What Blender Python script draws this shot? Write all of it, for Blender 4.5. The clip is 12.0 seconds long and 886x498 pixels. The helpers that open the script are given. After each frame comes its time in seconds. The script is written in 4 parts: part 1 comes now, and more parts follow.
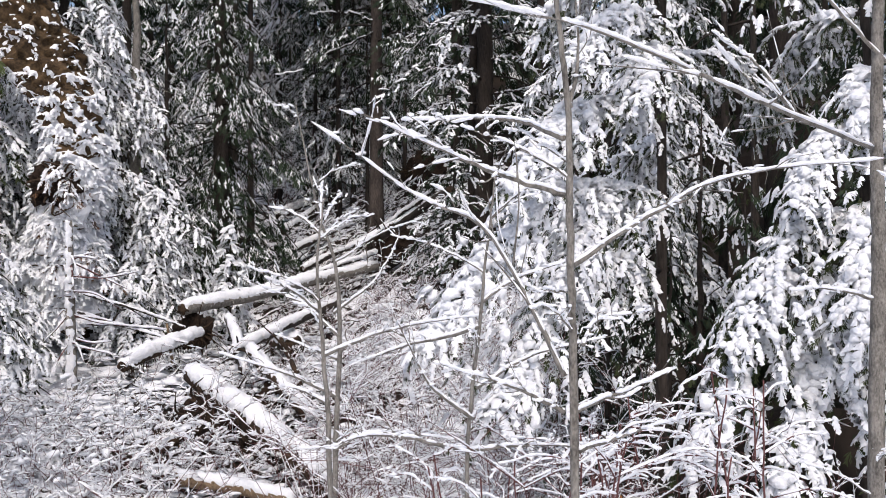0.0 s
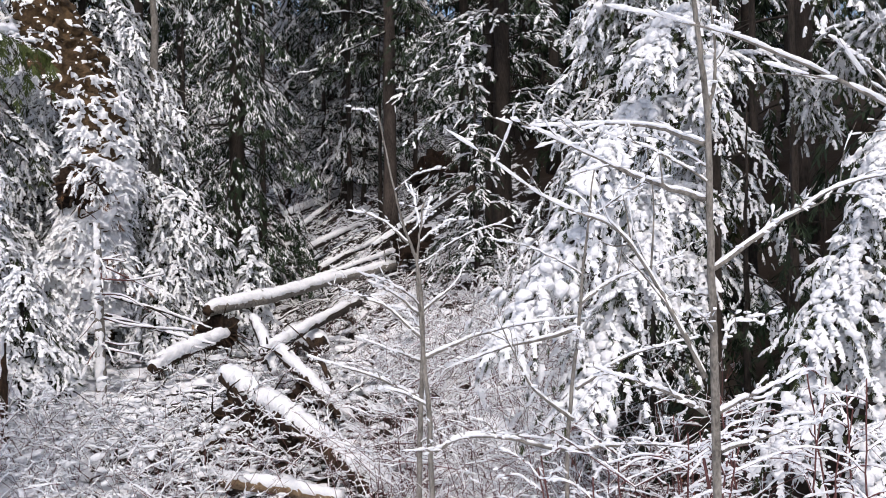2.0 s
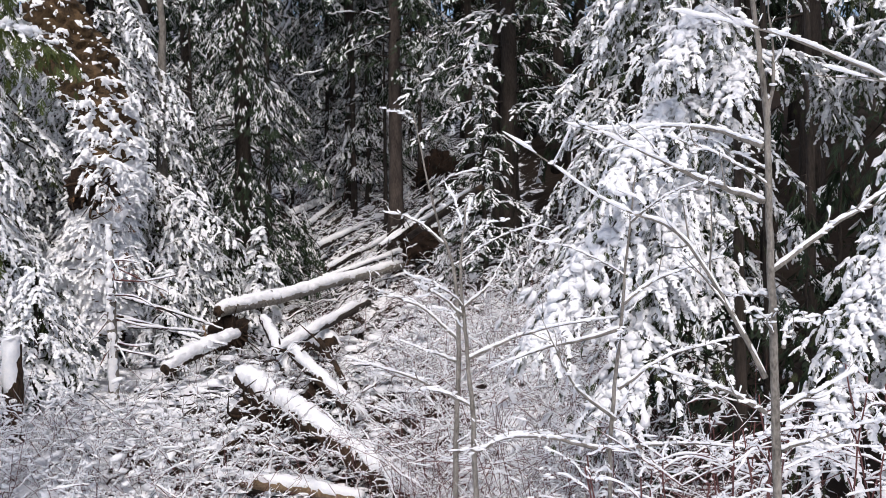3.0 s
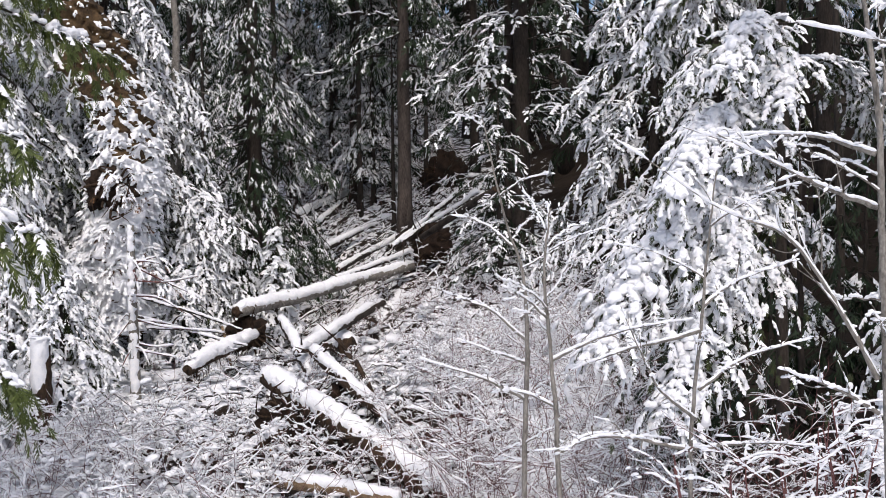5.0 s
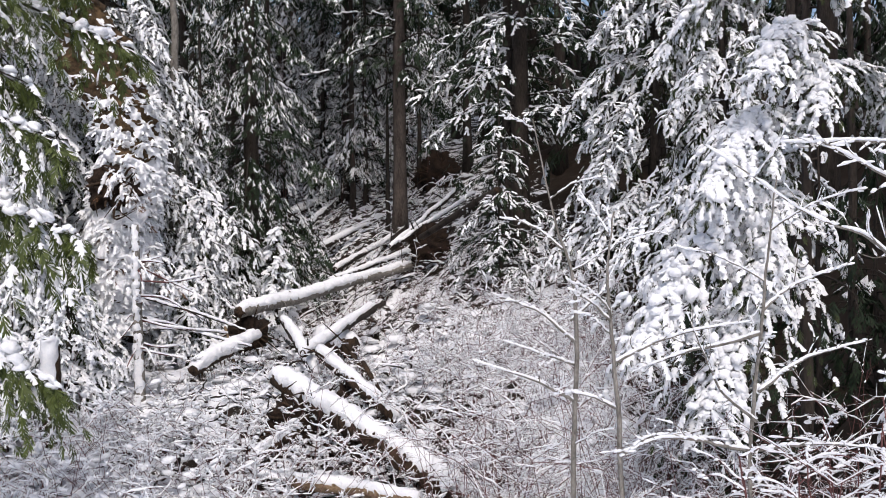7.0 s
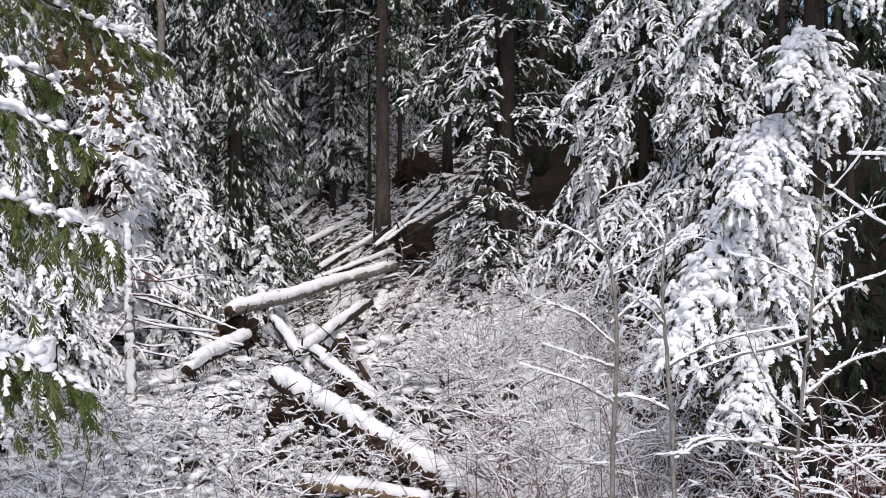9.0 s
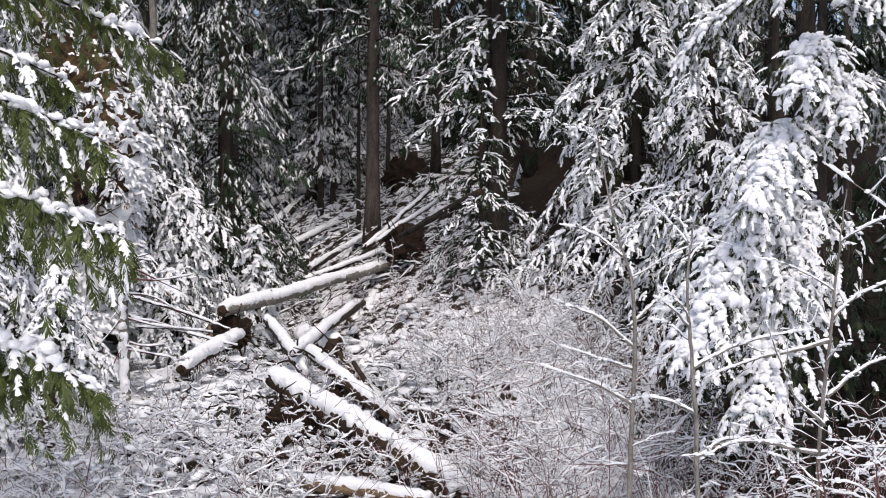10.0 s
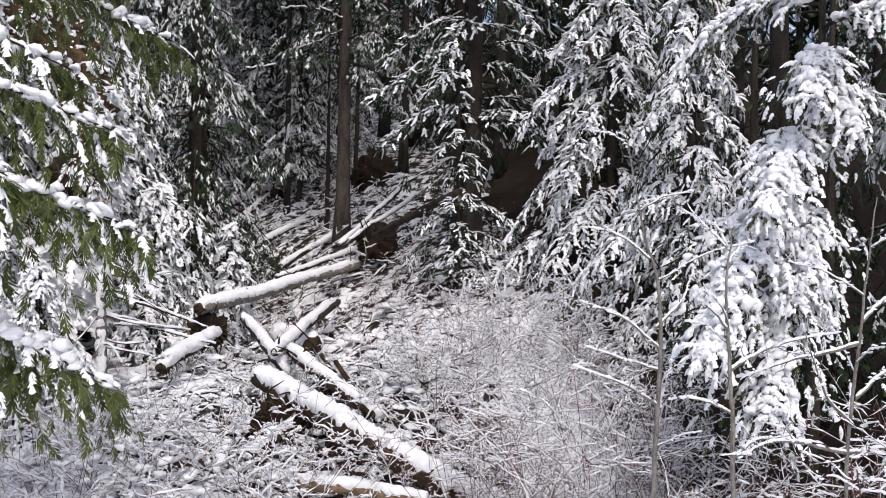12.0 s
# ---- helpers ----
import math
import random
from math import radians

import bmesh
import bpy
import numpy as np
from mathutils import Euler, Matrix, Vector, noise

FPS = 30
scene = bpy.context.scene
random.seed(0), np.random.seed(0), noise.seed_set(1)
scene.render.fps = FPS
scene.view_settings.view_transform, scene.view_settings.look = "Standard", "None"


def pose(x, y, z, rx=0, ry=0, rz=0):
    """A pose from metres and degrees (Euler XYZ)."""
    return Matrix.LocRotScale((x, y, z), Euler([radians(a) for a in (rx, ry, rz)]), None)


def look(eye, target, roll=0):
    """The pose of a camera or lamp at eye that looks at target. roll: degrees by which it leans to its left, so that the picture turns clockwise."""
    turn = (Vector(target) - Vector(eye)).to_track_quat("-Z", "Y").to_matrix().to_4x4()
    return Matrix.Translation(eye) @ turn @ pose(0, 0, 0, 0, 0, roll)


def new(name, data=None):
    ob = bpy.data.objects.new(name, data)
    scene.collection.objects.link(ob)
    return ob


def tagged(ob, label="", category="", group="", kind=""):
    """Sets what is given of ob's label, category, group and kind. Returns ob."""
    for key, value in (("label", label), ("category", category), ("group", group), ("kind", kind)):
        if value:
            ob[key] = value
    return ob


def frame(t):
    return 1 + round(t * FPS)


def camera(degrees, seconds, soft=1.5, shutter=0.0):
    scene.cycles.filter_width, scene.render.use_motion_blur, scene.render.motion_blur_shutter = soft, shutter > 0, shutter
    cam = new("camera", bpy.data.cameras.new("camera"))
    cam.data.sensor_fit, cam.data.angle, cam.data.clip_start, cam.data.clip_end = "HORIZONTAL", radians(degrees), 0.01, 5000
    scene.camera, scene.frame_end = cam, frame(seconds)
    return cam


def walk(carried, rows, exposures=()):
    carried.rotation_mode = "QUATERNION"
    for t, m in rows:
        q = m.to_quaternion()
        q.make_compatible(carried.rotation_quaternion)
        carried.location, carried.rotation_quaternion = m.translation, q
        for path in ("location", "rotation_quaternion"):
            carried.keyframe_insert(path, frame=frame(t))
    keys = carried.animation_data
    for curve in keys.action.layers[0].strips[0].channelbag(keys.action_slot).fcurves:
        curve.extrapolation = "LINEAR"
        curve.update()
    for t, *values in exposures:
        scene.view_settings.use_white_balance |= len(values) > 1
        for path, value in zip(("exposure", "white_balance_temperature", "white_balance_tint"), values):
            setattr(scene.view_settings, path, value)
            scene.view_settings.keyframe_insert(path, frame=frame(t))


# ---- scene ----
cam = camera(52, 12.0, 0.9)
# seconds, eye, turn to the left, tilt up, lean (degrees)
PATH = [
    (0, 0.000, 0.000, 4.500, 0.00, 0.01, 0.00),
    (0.5, -0.195, -0.032, 4.513, -0.12, -0.04, -0.18),
    (1, -0.381, -0.056, 4.533, -0.21, -0.15, -0.34),
    (1.5, -0.564, -0.058, 4.541, -0.33, -0.16, -0.39),
    (2, -0.724, -0.058, 4.542, -0.41, -0.15, -0.51),
    (2.5, -0.890, -0.083, 4.551, -0.51, -0.18, -0.61),
    (3, -1.049, -0.097, 4.559, -0.64, -0.19, -0.68),
    (5, -1.717, -0.189, 4.595, -1.31, -0.23, -0.69),
    (5.5, -1.875, -0.195, 4.606, -1.55, -0.24, -0.66),
    (6, -2.027, -0.190, 4.616, -1.87, -0.26, -0.63),
    (6.5, -2.176, -0.188, 4.620, -2.28, -0.26, -0.59),
    (7, -2.334, -0.194, 4.625, -2.74, -0.27, -0.51),
    (9, -3.029, -0.220, 4.670, -5.12, -0.36, -0.06),
    (9.5, -3.198, -0.211, 4.676, -5.73, -0.38, 0.07),
    (10, -3.382, -0.207, 4.684, -6.43, -0.37, 0.27),
    (10.5, -3.564, -0.184, 4.691, -7.16, -0.38, 0.43),
    (11, -3.739, -0.171, 4.697, -7.93, -0.42, 0.58),
    (11.5, -3.920, -0.155, 4.690, -8.76, -0.40, 0.82),
    (12, -4.096, -0.155, 4.686, -9.64, -0.36, 1.03),
]


def aim(x, y, z, yaw, pitch, roll):
    a, b = radians(yaw), radians(pitch)
    ahead = Vector((-math.sin(a) * math.cos(b), math.cos(a) * math.cos(b), math.sin(b)))
    return look((x, y, z), Vector((x, y, z)) + 10 * ahead, roll)


walk(cam, [(r[0], aim(*r[1:])) for r in PATH], [(0.0, 0.45, 6530, 13), (12.0, 0.45, 6530, 13)])

# ---- light ----
SUN_ELEV, SUN_AZ = 55.0, 176.0  # degrees; azimuth clockwise from +y
world = bpy.data.worlds.new("winter_sky")
scene.world = world
world.use_nodes = True
wn = world.node_tree
sky = wn.nodes.new("ShaderNodeTexSky")
sky.sky_type, sky.sun_disc = "NISHITA", False
sky.sun_elevation, sky.sun_rotation = radians(SUN_ELEV), radians(SUN_AZ)
sky.dust_density = 3.0
wn.nodes["Background"].inputs[1].default_value = 0.115
wn.links.new(sky.outputs[0], wn.nodes["Background"].inputs[0])
sun = new("sun", bpy.data.lights.new("sun", "SUN"))
sun.data.energy, sun.data.angle, sun.data.color = 1.5, radians(20), (1.0, 0.95, 0.89)
_a, _e = radians(SUN_AZ), radians(SUN_ELEV)
sun.matrix_world = look((math.sin(_a) * math.cos(_e) * 50, math.cos(_a) * math.cos(_e) * 50, math.sin(_e) * 50), (0, 0, 0))


# ---- materials ----
def material(name, dark, light, scale=8.0, rough=0.85, bump=0.3, island=0.0, stretch=(1, 1, 1), fine=6.0, spec=0.3):
    """Two scales of noise between two colours, and relief; island: how much each loose piece differs."""
    m = bpy.data.materials.new(name)
    m.use_nodes = True
    nt = m.node_tree
    n, l = nt.nodes, nt.links
    p = n["Principled BSDF"]
    p.inputs["Roughness"].default_value = rough
    p.inputs["Specular IOR Level"].default_value = spec
    co, mp = n.new("ShaderNodeTexCoord"), n.new("ShaderNodeMapping")
    mp.inputs["Scale"].default_value = stretch
    l.new(co.outputs["Object"], mp.inputs[0])
    a, b = n.new("ShaderNodeTexNoise"), n.new("ShaderNodeTexNoise")
    a.inputs["Scale"].default_value, b.inputs["Scale"].default_value = scale, scale * fine
    a.inputs["Detail"].default_value = b.inputs["Detail"].default_value = 4
    for t in (a, b):
        l.new(mp.outputs[0], t.inputs["Vector"])
    add = n.new("ShaderNodeMath")
    add.operation = "ADD"
    l.new(a.outputs["Fac"], add.inputs[0])
    l.new(b.outputs["Fac"], add.inputs[1])
    ramp = n.new("ShaderNodeMapRange")
    ramp.inputs["From Min"].default_value, ramp.inputs["From Max"].default_value = 0.7, 1.3
    l.new(add.outputs[0], ramp.inputs[0])
    fac = ramp.outputs[0]
    if island:
        geo, mix = n.new("ShaderNodeNewGeometry"), n.new("ShaderNodeMix")
        mix.inputs[0].default_value = island
        l.new(fac, mix.inputs[2])
        l.new(geo.outputs["Random Per Island"], mix.inputs[3])
        fac = mix.outputs[0]
    col = n.new("ShaderNodeMix")
    col.data_type = "RGBA"
    col.inputs[6].default_value, col.inputs[7].default_value = (*dark, 1), (*light, 1)
    l.new(fac, col.inputs[0])
    l.new(col.outputs[2], p.inputs["Base Color"])
    if bump:
        bp = n.new("ShaderNodeBump")
        bp.inputs["Strength"].default_value, bp.inputs["Distance"].default_value = bump, 0.02
        l.new(add.outputs[0], bp.inputs["Height"])
        l.new(bp.outputs[0], p.inputs["Normal"])
    return m


SNOW = material("snow", (0.78, 0.80, 0.84), (0.9, 0.9, 0.91), 16.0, 0.75, 0.6, fine=3.0, spec=0.15)
NEEDLES = material("needles", (0.012, 0.018, 0.006), (0.05, 0.064, 0.017), 3.0, 0.65, 0.0, 0.6)
# dark green firs; also stands in for shade behind the laden ones
NEEDLES_DARK_SHADE = material("needles_dark_shade", (0.006, 0.012, 0.006), (0.026, 0.047, 0.019), 3.0, 0.7, 0.0, 0.6)
# the western fir's green, with a lit tone put into the colour
NEEDLES_GREEN_LIT = material("needles_green_lit", (0.024, 0.038, 0.008), (0.095, 0.12, 0.028), 3.0, 0.6, 0.0, 0.6)
NEEDLES_DEAD = material("needles_dead", (0.06, 0.028, 0.012), (0.20, 0.10, 0.045), 3.0, 0.8, 0.0, 0.6)
BARK = material("bark", (0.010, 0.008, 0.006), (0.05, 0.039, 0.032), 6.0, 0.9, 0.8, stretch=(1, 1, 0.25))
BARK_GREY = material("bark_grey", (0.08, 0.072, 0.062), (0.29, 0.27, 0.24), 14.0, 0.85, 0.6, stretch=(1, 1, 0.5))
BARK_BROWN = material("bark_brown", (0.025, 0.019, 0.016), (0.11, 0.088, 0.075), 6.0, 0.9, 0.8, stretch=(1, 1, 0.25))
TWIG = material("twig", (0.05, 0.020, 0.020), (0.19, 0.083, 0.078), 12.0, 0.8, 0.0, 0.5)
ROT = material("rotten_wood", (0.010, 0.007, 0.005), (0.07, 0.042, 0.024), 5.0, 0.95, 1.0, stretch=(1, 1, 0.4))
WOOD = material("weathered_wood", (0.09, 0.06, 0.035), (0.30, 0.21, 0.13), 6.0, 0.85, 0.7)
# soil of the root plates, near black to stand for shaded hollows too
SOIL_SHADE = material("soil", (0.006, 0.004, 0.003), (0.04, 0.023, 0.014), 4.0, 0.95, 1.0)
EARTH = material("earth", (0.02, 0.013, 0.008), (0.12, 0.075, 0.036), 3.0, 0.95, 1.0)
LEAF = material("dry_leaf", (0.16, 0.07, 0.02), (0.36, 0.17, 0.05), 20.0, 0.7, 0.0, 0.7)


# ---- mesh helpers ----
class Bag:
    """Collects triangles with their material numbers, and makes one mesh of them."""

    def __init__(self):
        self.v, self.f, self.m, self.n = [], [], [], 0

    def add(self, v, f, m=0):
        self.v.append(v)
        self.f.append(f + self.n)
        self.m.append(np.full(len(f), m, np.int32))
        self.n += len(v)

    def mesh(self, name, mats):
        v, f, m = np.concatenate(self.v), np.concatenate(self.f), np.concatenate(self.m)
        me = bpy.data.meshes.new(name)
        me.vertices.add(len(v))
        me.vertices.foreach_set("co", v.astype(np.float32).ravel())
        me.loops.add(f.size)
        me.loops.foreach_set("vertex_index", f.astype(np.int32).ravel())
        me.polygons.add(len(f))
        me.polygons.foreach_set("loop_start", np.arange(0, f.size, 3, dtype=np.int32))
        me.polygons.foreach_set("material_index", m)
        me.polygons.foreach_set("use_smooth", np.ones(len(f), bool))
        for mat in mats:
            me.materials.append(mat)
        me.update(calc_edges=True)
        return me


def thing(name, label, category, x, y, z, group=""):
    ob = new(name)
    ob.empty_display_size = 0.2
    ob.matrix_world = pose(x, y, z)
    return tagged(ob, label, category, group)


def part(name, bag, mats, parent=None, label=""):
    ob = new(name, bag.mesh(name, mats))
    if parent:
        ob.parent = parent
        ob.matrix_parent_inverse = Matrix.Translation(-parent.location)
    return tagged(ob, label)


def laden_part(name, bag, mats, parent, label="", snow_label="white snow lying on it"):
    """A part whose snow, material 1 of the bag, is a part of its own under it."""
    bare, snow = Bag(), Bag()
    n = 0
    for v, f, m in zip(bag.v, bag.f, bag.m):
        to = snow if m[0] == 1 else bare
        to.add(v, f - n, 0 if m[0] == 1 else (1 if m[0] == 2 else 0))
        n += len(v)
    ob = part(name, bare, [mats[0]] + mats[2:], parent, label)
    if snow.v:
        tagged(part("snow", snow, [mats[1]], ob, snow_label), kind="stuff")
    return ob


def curve(points, n):
    """A smooth line through points, n+1 places on it."""
    p = np.array(points, float)
    if len(p) == 2:
        p = np.array([p[0], (p[0] + p[1]) / 2, p[1]])
    p = np.concatenate([[2 * p[0] - p[1]], p, [2 * p[-1] - p[-2]]])
    u = np.linspace(0, len(p) - 3 - 1e-9, n + 1)
    i, t = u.astype(int), (u % 1)[:, None]
    a, b, c, d = p[i], p[i + 1], p[i + 2], p[i + 3]
    return 0.5 * (2 * b + (c - a) * t + (2 * a - 5 * b + 4 * c - d) * t**2 + (3 * b - a - 3 * c + d) * t**3)


def tube(p, r, sides=5, rough=0.0, rng=None, flat=1.0, caps=True):
    """A closed tube round the line p with radii r."""
    p, n = np.asarray(p, float), len(p)
    r = np.broadcast_to(np.asarray(r, float), (n,))
    t = np.gradient(p, axis=0)
    t /= np.linalg.norm(t, axis=1, keepdims=True) + 1e-9
    ref = np.where(np.abs(t[:, 2:3]) > 0.9, [[0, 1.0, 0]], [[0, 0, 1.0]])
    a = np.cross(ref, t)
    a /= np.linalg.norm(a, axis=1, keepdims=True) + 1e-9
    b = np.cross(t, a)
    g = np.arange(sides) * 2 * np.pi / sides
    rad = r[:, None] * np.ones(sides)
    if rough:
        rad = rad * (1 + rough * rng.uniform(-1, 1, rad.shape))
    v = p[:, None] + rad[..., None] * (np.cos(g)[None, :, None] * a[:, None] + flat * np.sin(g)[None, :, None] * b[:, None])
    v = np.concatenate([v.reshape(-1, 3), p[:1], p[-1:]])
    i, j = np.meshgrid(np.arange(n - 1), np.arange(sides), indexing="ij")
    k = (j + 1) % sides
    q = np.stack([i * sides + j, i * sides + k, (i + 1) * sides + k, (i + 1) * sides + j], -1).reshape(-1, 4)
    f = [q[:, [0, 1, 2]], q[:, [0, 2, 3]]]
    j = np.arange(sides)
    k = (j + 1) % sides
    if caps:
        f += [np.stack([np.full(sides, n * sides), k, j], -1), np.stack([np.full(sides, n * sides + 1), (n - 1) * sides + j, (n - 1) * sides + k], -1)]
    return v, np.concatenate(f)


def snow_on(bag, p, r, rng, depth, mat, cover=0.9, sides=5, lump=0.45):
    """Snow lying along the upper side of a branch or log, in uneven runs, thin where it stands steep."""
    p = np.asarray(p, float)
    r = np.broadcast_to(np.asarray(r, float), (len(p),))
    t = np.gradient(p, axis=0)
    t /= np.linalg.norm(t, axis=1, keepdims=True) + 1e-9
    flatness = np.sqrt(np.clip(1 - t[:, 2] ** 2, 0.02, 1))
    h = depth * flatness * (1 + lump * rng.uniform(-1, 1, len(p)))
    keep = (rng.random(len(p)) < cover) & (flatness > 0.35)
    start = None
    for i in range(len(p) + 1):
        if i < len(p) and keep[i]:
            start = i if start is None else start
        elif start is not None:
            if i - start > 1:
                s = slice(start, i)
                hh = h[s].copy()
                hh[0] *= 0.4
                hh[-1] *= 0.4
                c = p[s] + np.array([0, 0, 1.0]) * (r[s] * 0.75 + hh * 0.25)[:, None]
                bag.add(*tube(c, np.maximum(r[s] * 0.85, hh * 0.6) * 0.55 + hh * 0.45, sides, 0.12, rng, 0.85), mat)
            start = None


def spray_shape(rng, pairs, snow, keep=1.0, green=1.0):
    """One flat spray of needles, one unit long, and the fingers of snow that lie on its twigs."""
    v, f, sv, sf = [], [], [], []

    def blade(root, angle, length, width, sag):
        d = np.array([math.cos(angle), math.sin(angle), 0])
        s = np.array([-d[1], d[0], 0]) * width / 2
        a = np.array(root)
        k = len(v)
        tip = a + d * length + (0, 0, -sag)
        if rng.random() < green:
            v.extend([a, a + (tip - a) * 0.6 - s, tip, a + (tip - a) * 0.6 + s])
            f.extend([(k, k + 1, k + 3), (k + 3, k + 1, k + 2)])
        if rng.random() > keep:
            return
        k = len(sv)
        w, cut = rng.uniform(0.8, 1.8), rng.uniform(0.6, 0.98)
        h = (0.03 + 0.6 * width) * snow * rng.uniform(0.6, 1.4)
        mid = a + (tip - a) * rng.uniform(0.45, 0.7)
        if pairs < 7:
            # a simple ridge
            sv.extend([a + (0, 0, h * 0.6), mid + s * w - (0, 0, 0.02), a + (tip - a) * cut + (0, 0, h * 0.8), mid - s * w - (0, 0, 0.02)])
            sf.extend([(k, k + 2, k + 1), (k, k + 3, k + 2)])
            return
        sv.extend([a + (0, 0, h * 0.7), mid + s * w - (0, 0, 0.02), a + (tip - a) * cut, mid - s * w - (0, 0, 0.02), mid + (0, 0, h)])
        sf.extend([(k, k + 4, k + 1), (k + 1, k + 4, k + 2), (k + 2, k + 4, k + 3), (k + 3, k + 4, k)])

    blade((0, 0, 0), 0, 1.0, 0.09, 0.18)
    for i in range(pairs):
        x = 0.05 + 0.82 * i / pairs
        for side in (-1, 1):
            blade((x, 0, -0.18 * x * x), side * rng.uniform(0.25, 0.75), (0.50 - 0.28 * x) * rng.uniform(0.6, 1.35), rng.uniform(0.05, 0.10), rng.uniform(0.05, 0.25))
    return (np.array(v), np.array(f)), (np.array(sv), np.array(sf))


_r = np.random.default_rng(5)
FINE = [spray_shape(_r, 7, s) for s in (0.8, 1.0, 1.2, 1.5, 1.0, 1.3)]
MEDIUM = [spray_shape(_r, 5, s, 0.85, 0.7) for s in (0.8, 1.0, 1.2, 1.5, 1.0, 1.3)]
COARSE = [spray_shape(_r, 3, s) for s in (0.8, 1.0, 1.2, 1.4)]
DUSTED = [spray_shape(_r, 5, s, 0.5) for s in (0.7, 0.9, 1.1, 1.3, 1.0, 0.8)]
DUSTY = [spray_shape(_r, 3, s, 0.9) for s in (0.8, 1.0, 1.2, 1.4)]
FAINT = [spray_shape(_r, 3, s, 0.55) for s in (0.8, 1.0, 1.2, 1.4)]


def scatter(bag, shape, turn, scale, place, mat):
    v, f = shape
    if len(place):
        w = np.einsum("nij,kj->nki", turn * scale[:, None, None], v) + place[:, None]
        bag.add(w.reshape(-1, 3), (f[None] + (np.arange(len(place)) * len(v))[:, None, None]).reshape(-1, 3), mat)


def cover_faces(high):
    """The grid's triangles that carry snow."""
    b = high.shape[1]
    keep = (high[:-1, :-1] > 0) | (high[1:, :-1] > 0) | (high[:-1, 1:] > 0) | (high[1:, 1:] > 0)
    i, j = np.nonzero(keep)
    q = i * b + j
    return np.concatenate([np.stack([q, q + b, q + b + 1], 1), np.stack([q, q + b + 1, q + 1], 1)])


def bough(bag, base, tip, rng, sprays, size, snow, hang=0.5, arch=0.22, width=0.34, dens=1.6):
    """A conifer bough from the trunk to its tip: a bent stem, sprays on both sides of it, and the snow they carry. Materials of the bag: 0 needles, 1 snow, 2 bark."""
    base, tip = np.array(base, float), np.array(tip, float)
    length = np.linalg.norm(tip - base)
    mid = (base + tip) / 2 + (0, 0, arch * length)
    stem = curve([base, mid, tip], 8)
    bag.add(*tube(stem, np.linspace(0.016, 0.004, 9) * (0.5 + 0.5 * length), 4), 2)

    def lay(s, w, spread=1.0):
        i = np.minimum((s * 8).astype(int), 7)
        at = stem[i] + (stem[i + 1] - stem[i]) * (s * 8 - i)[..., None]
        ahead = stem[i + 1] - stem[i]
        ahead = ahead / np.linalg.norm(ahead, axis=-1, keepdims=True)
        side = np.cross(ahead, (0, 0, 1.0))
        side = side / (np.linalg.norm(side, axis=-1, keepdims=True) + 1e-9)
        reach = width * length * np.minimum(1, 2.6 * (1.04 - s)) * np.minimum(1, s * 2.2) * spread
        at = at + side * (w * reach)[..., None] + ahead * (np.abs(w) * reach * 0.45)[..., None]
        at[..., 2] -= np.abs(w) ** 1.6 * reach * (0.3 + 0.5 * hang)
        return at, ahead, side

    n = int(dens * 0.45 * length**2 / (size * size * 0.5)) + 5
    s, w = np.clip(rng.beta(1.7, 1.15, n), 0.1, 1), rng.uniform(-1, 1, n)
    at, ahead, side = lay(s, w)
    at[:, 2] -= rng.uniform(0, 0.35, n) * size * (0.4 + hang)
    d = ahead * 0.75 + side * (0.9 * w)[:, None] + rng.normal(0, 0.22, (n, 3))
    d[:, 2] = np.minimum(d[:, 2], 0.15) - hang * rng.uniform(0.25, 1.2, n)
    d /= np.linalg.norm(d, axis=1, keepdims=True)
    up = np.array([0, 0, 1.0]) + side * (0.5 * w)[:, None] + ahead * 0.2 + rng.normal(0, 0.18, (n, 3))
    y = np.cross(up, d)
    y /= np.linalg.norm(y, axis=1, keepdims=True) + 1e-9
    turn = np.stack([d, y, np.cross(d, y)], 2)
    scale = size * rng.uniform(0.6, 1.25, n)
    kind = rng.integers(0, len(sprays), n)
    # snow gathers on some boughs, and towards their tips
    share = snow if snow > 0.86 else snow * rng.uniform(0.3, 1.3) * (0.35 + 0.9 * s)
    laden = rng.random(n) < share
    for k, (needles, fingers) in enumerate(sprays):
        some = kind == k
        scatter(bag, needles, turn[some], scale[some] * 1.08, at[some], 0)
        some = some & laden
        scatter(bag, fingers, turn[some], scale[some] * rng.uniform(0.85, 1.15, some.sum()), at[some] + (0, 0, 0.03 * size), 1)


def clump_shape(rng, rings, sides):
    """One lump of snow, one unit long and one wide, rounded above and flatter below."""
    x = np.linspace(-0.5, 0.5, rings + 2)[1:-1] + rng.uniform(-0.05, 0.05, rings)
    g = np.arange(sides) * 2 * math.pi / sides + rng.uniform(0, 1)
    r = np.sqrt(np.clip(0.27 - x**2, 0.05, None))[:, None] * rng.uniform(0.55, 1.35, (rings, sides))
    z = r * np.sin(g)
    v = np.stack([np.repeat(x[:, None], sides, 1) + rng.uniform(-0.05, 0.05, r.shape), r * np.cos(g), np.where(z < 0, 0.55 * z, z)], -1).reshape(-1, 3)
    v = np.concatenate([v, [[-0.52, 0, 0.0], [0.52, 0, -0.03]]])
    j = np.arange(sides)
    k = (j + 1) % sides
    f = [np.stack([np.full(sides, rings * sides), k, j], 1), np.stack([np.full(sides, rings * sides + 1), (rings - 1) * sides + j, (rings - 1) * sides + k], 1)]
    for i in range(rings - 1):
        f += [np.stack([i * sides + j, i * sides + k, (i + 1) * sides + k], 1), np.stack([i * sides + j, (i + 1) * sides + k, (i + 1) * sides + j], 1)]
    return v, np.concatenate(f)


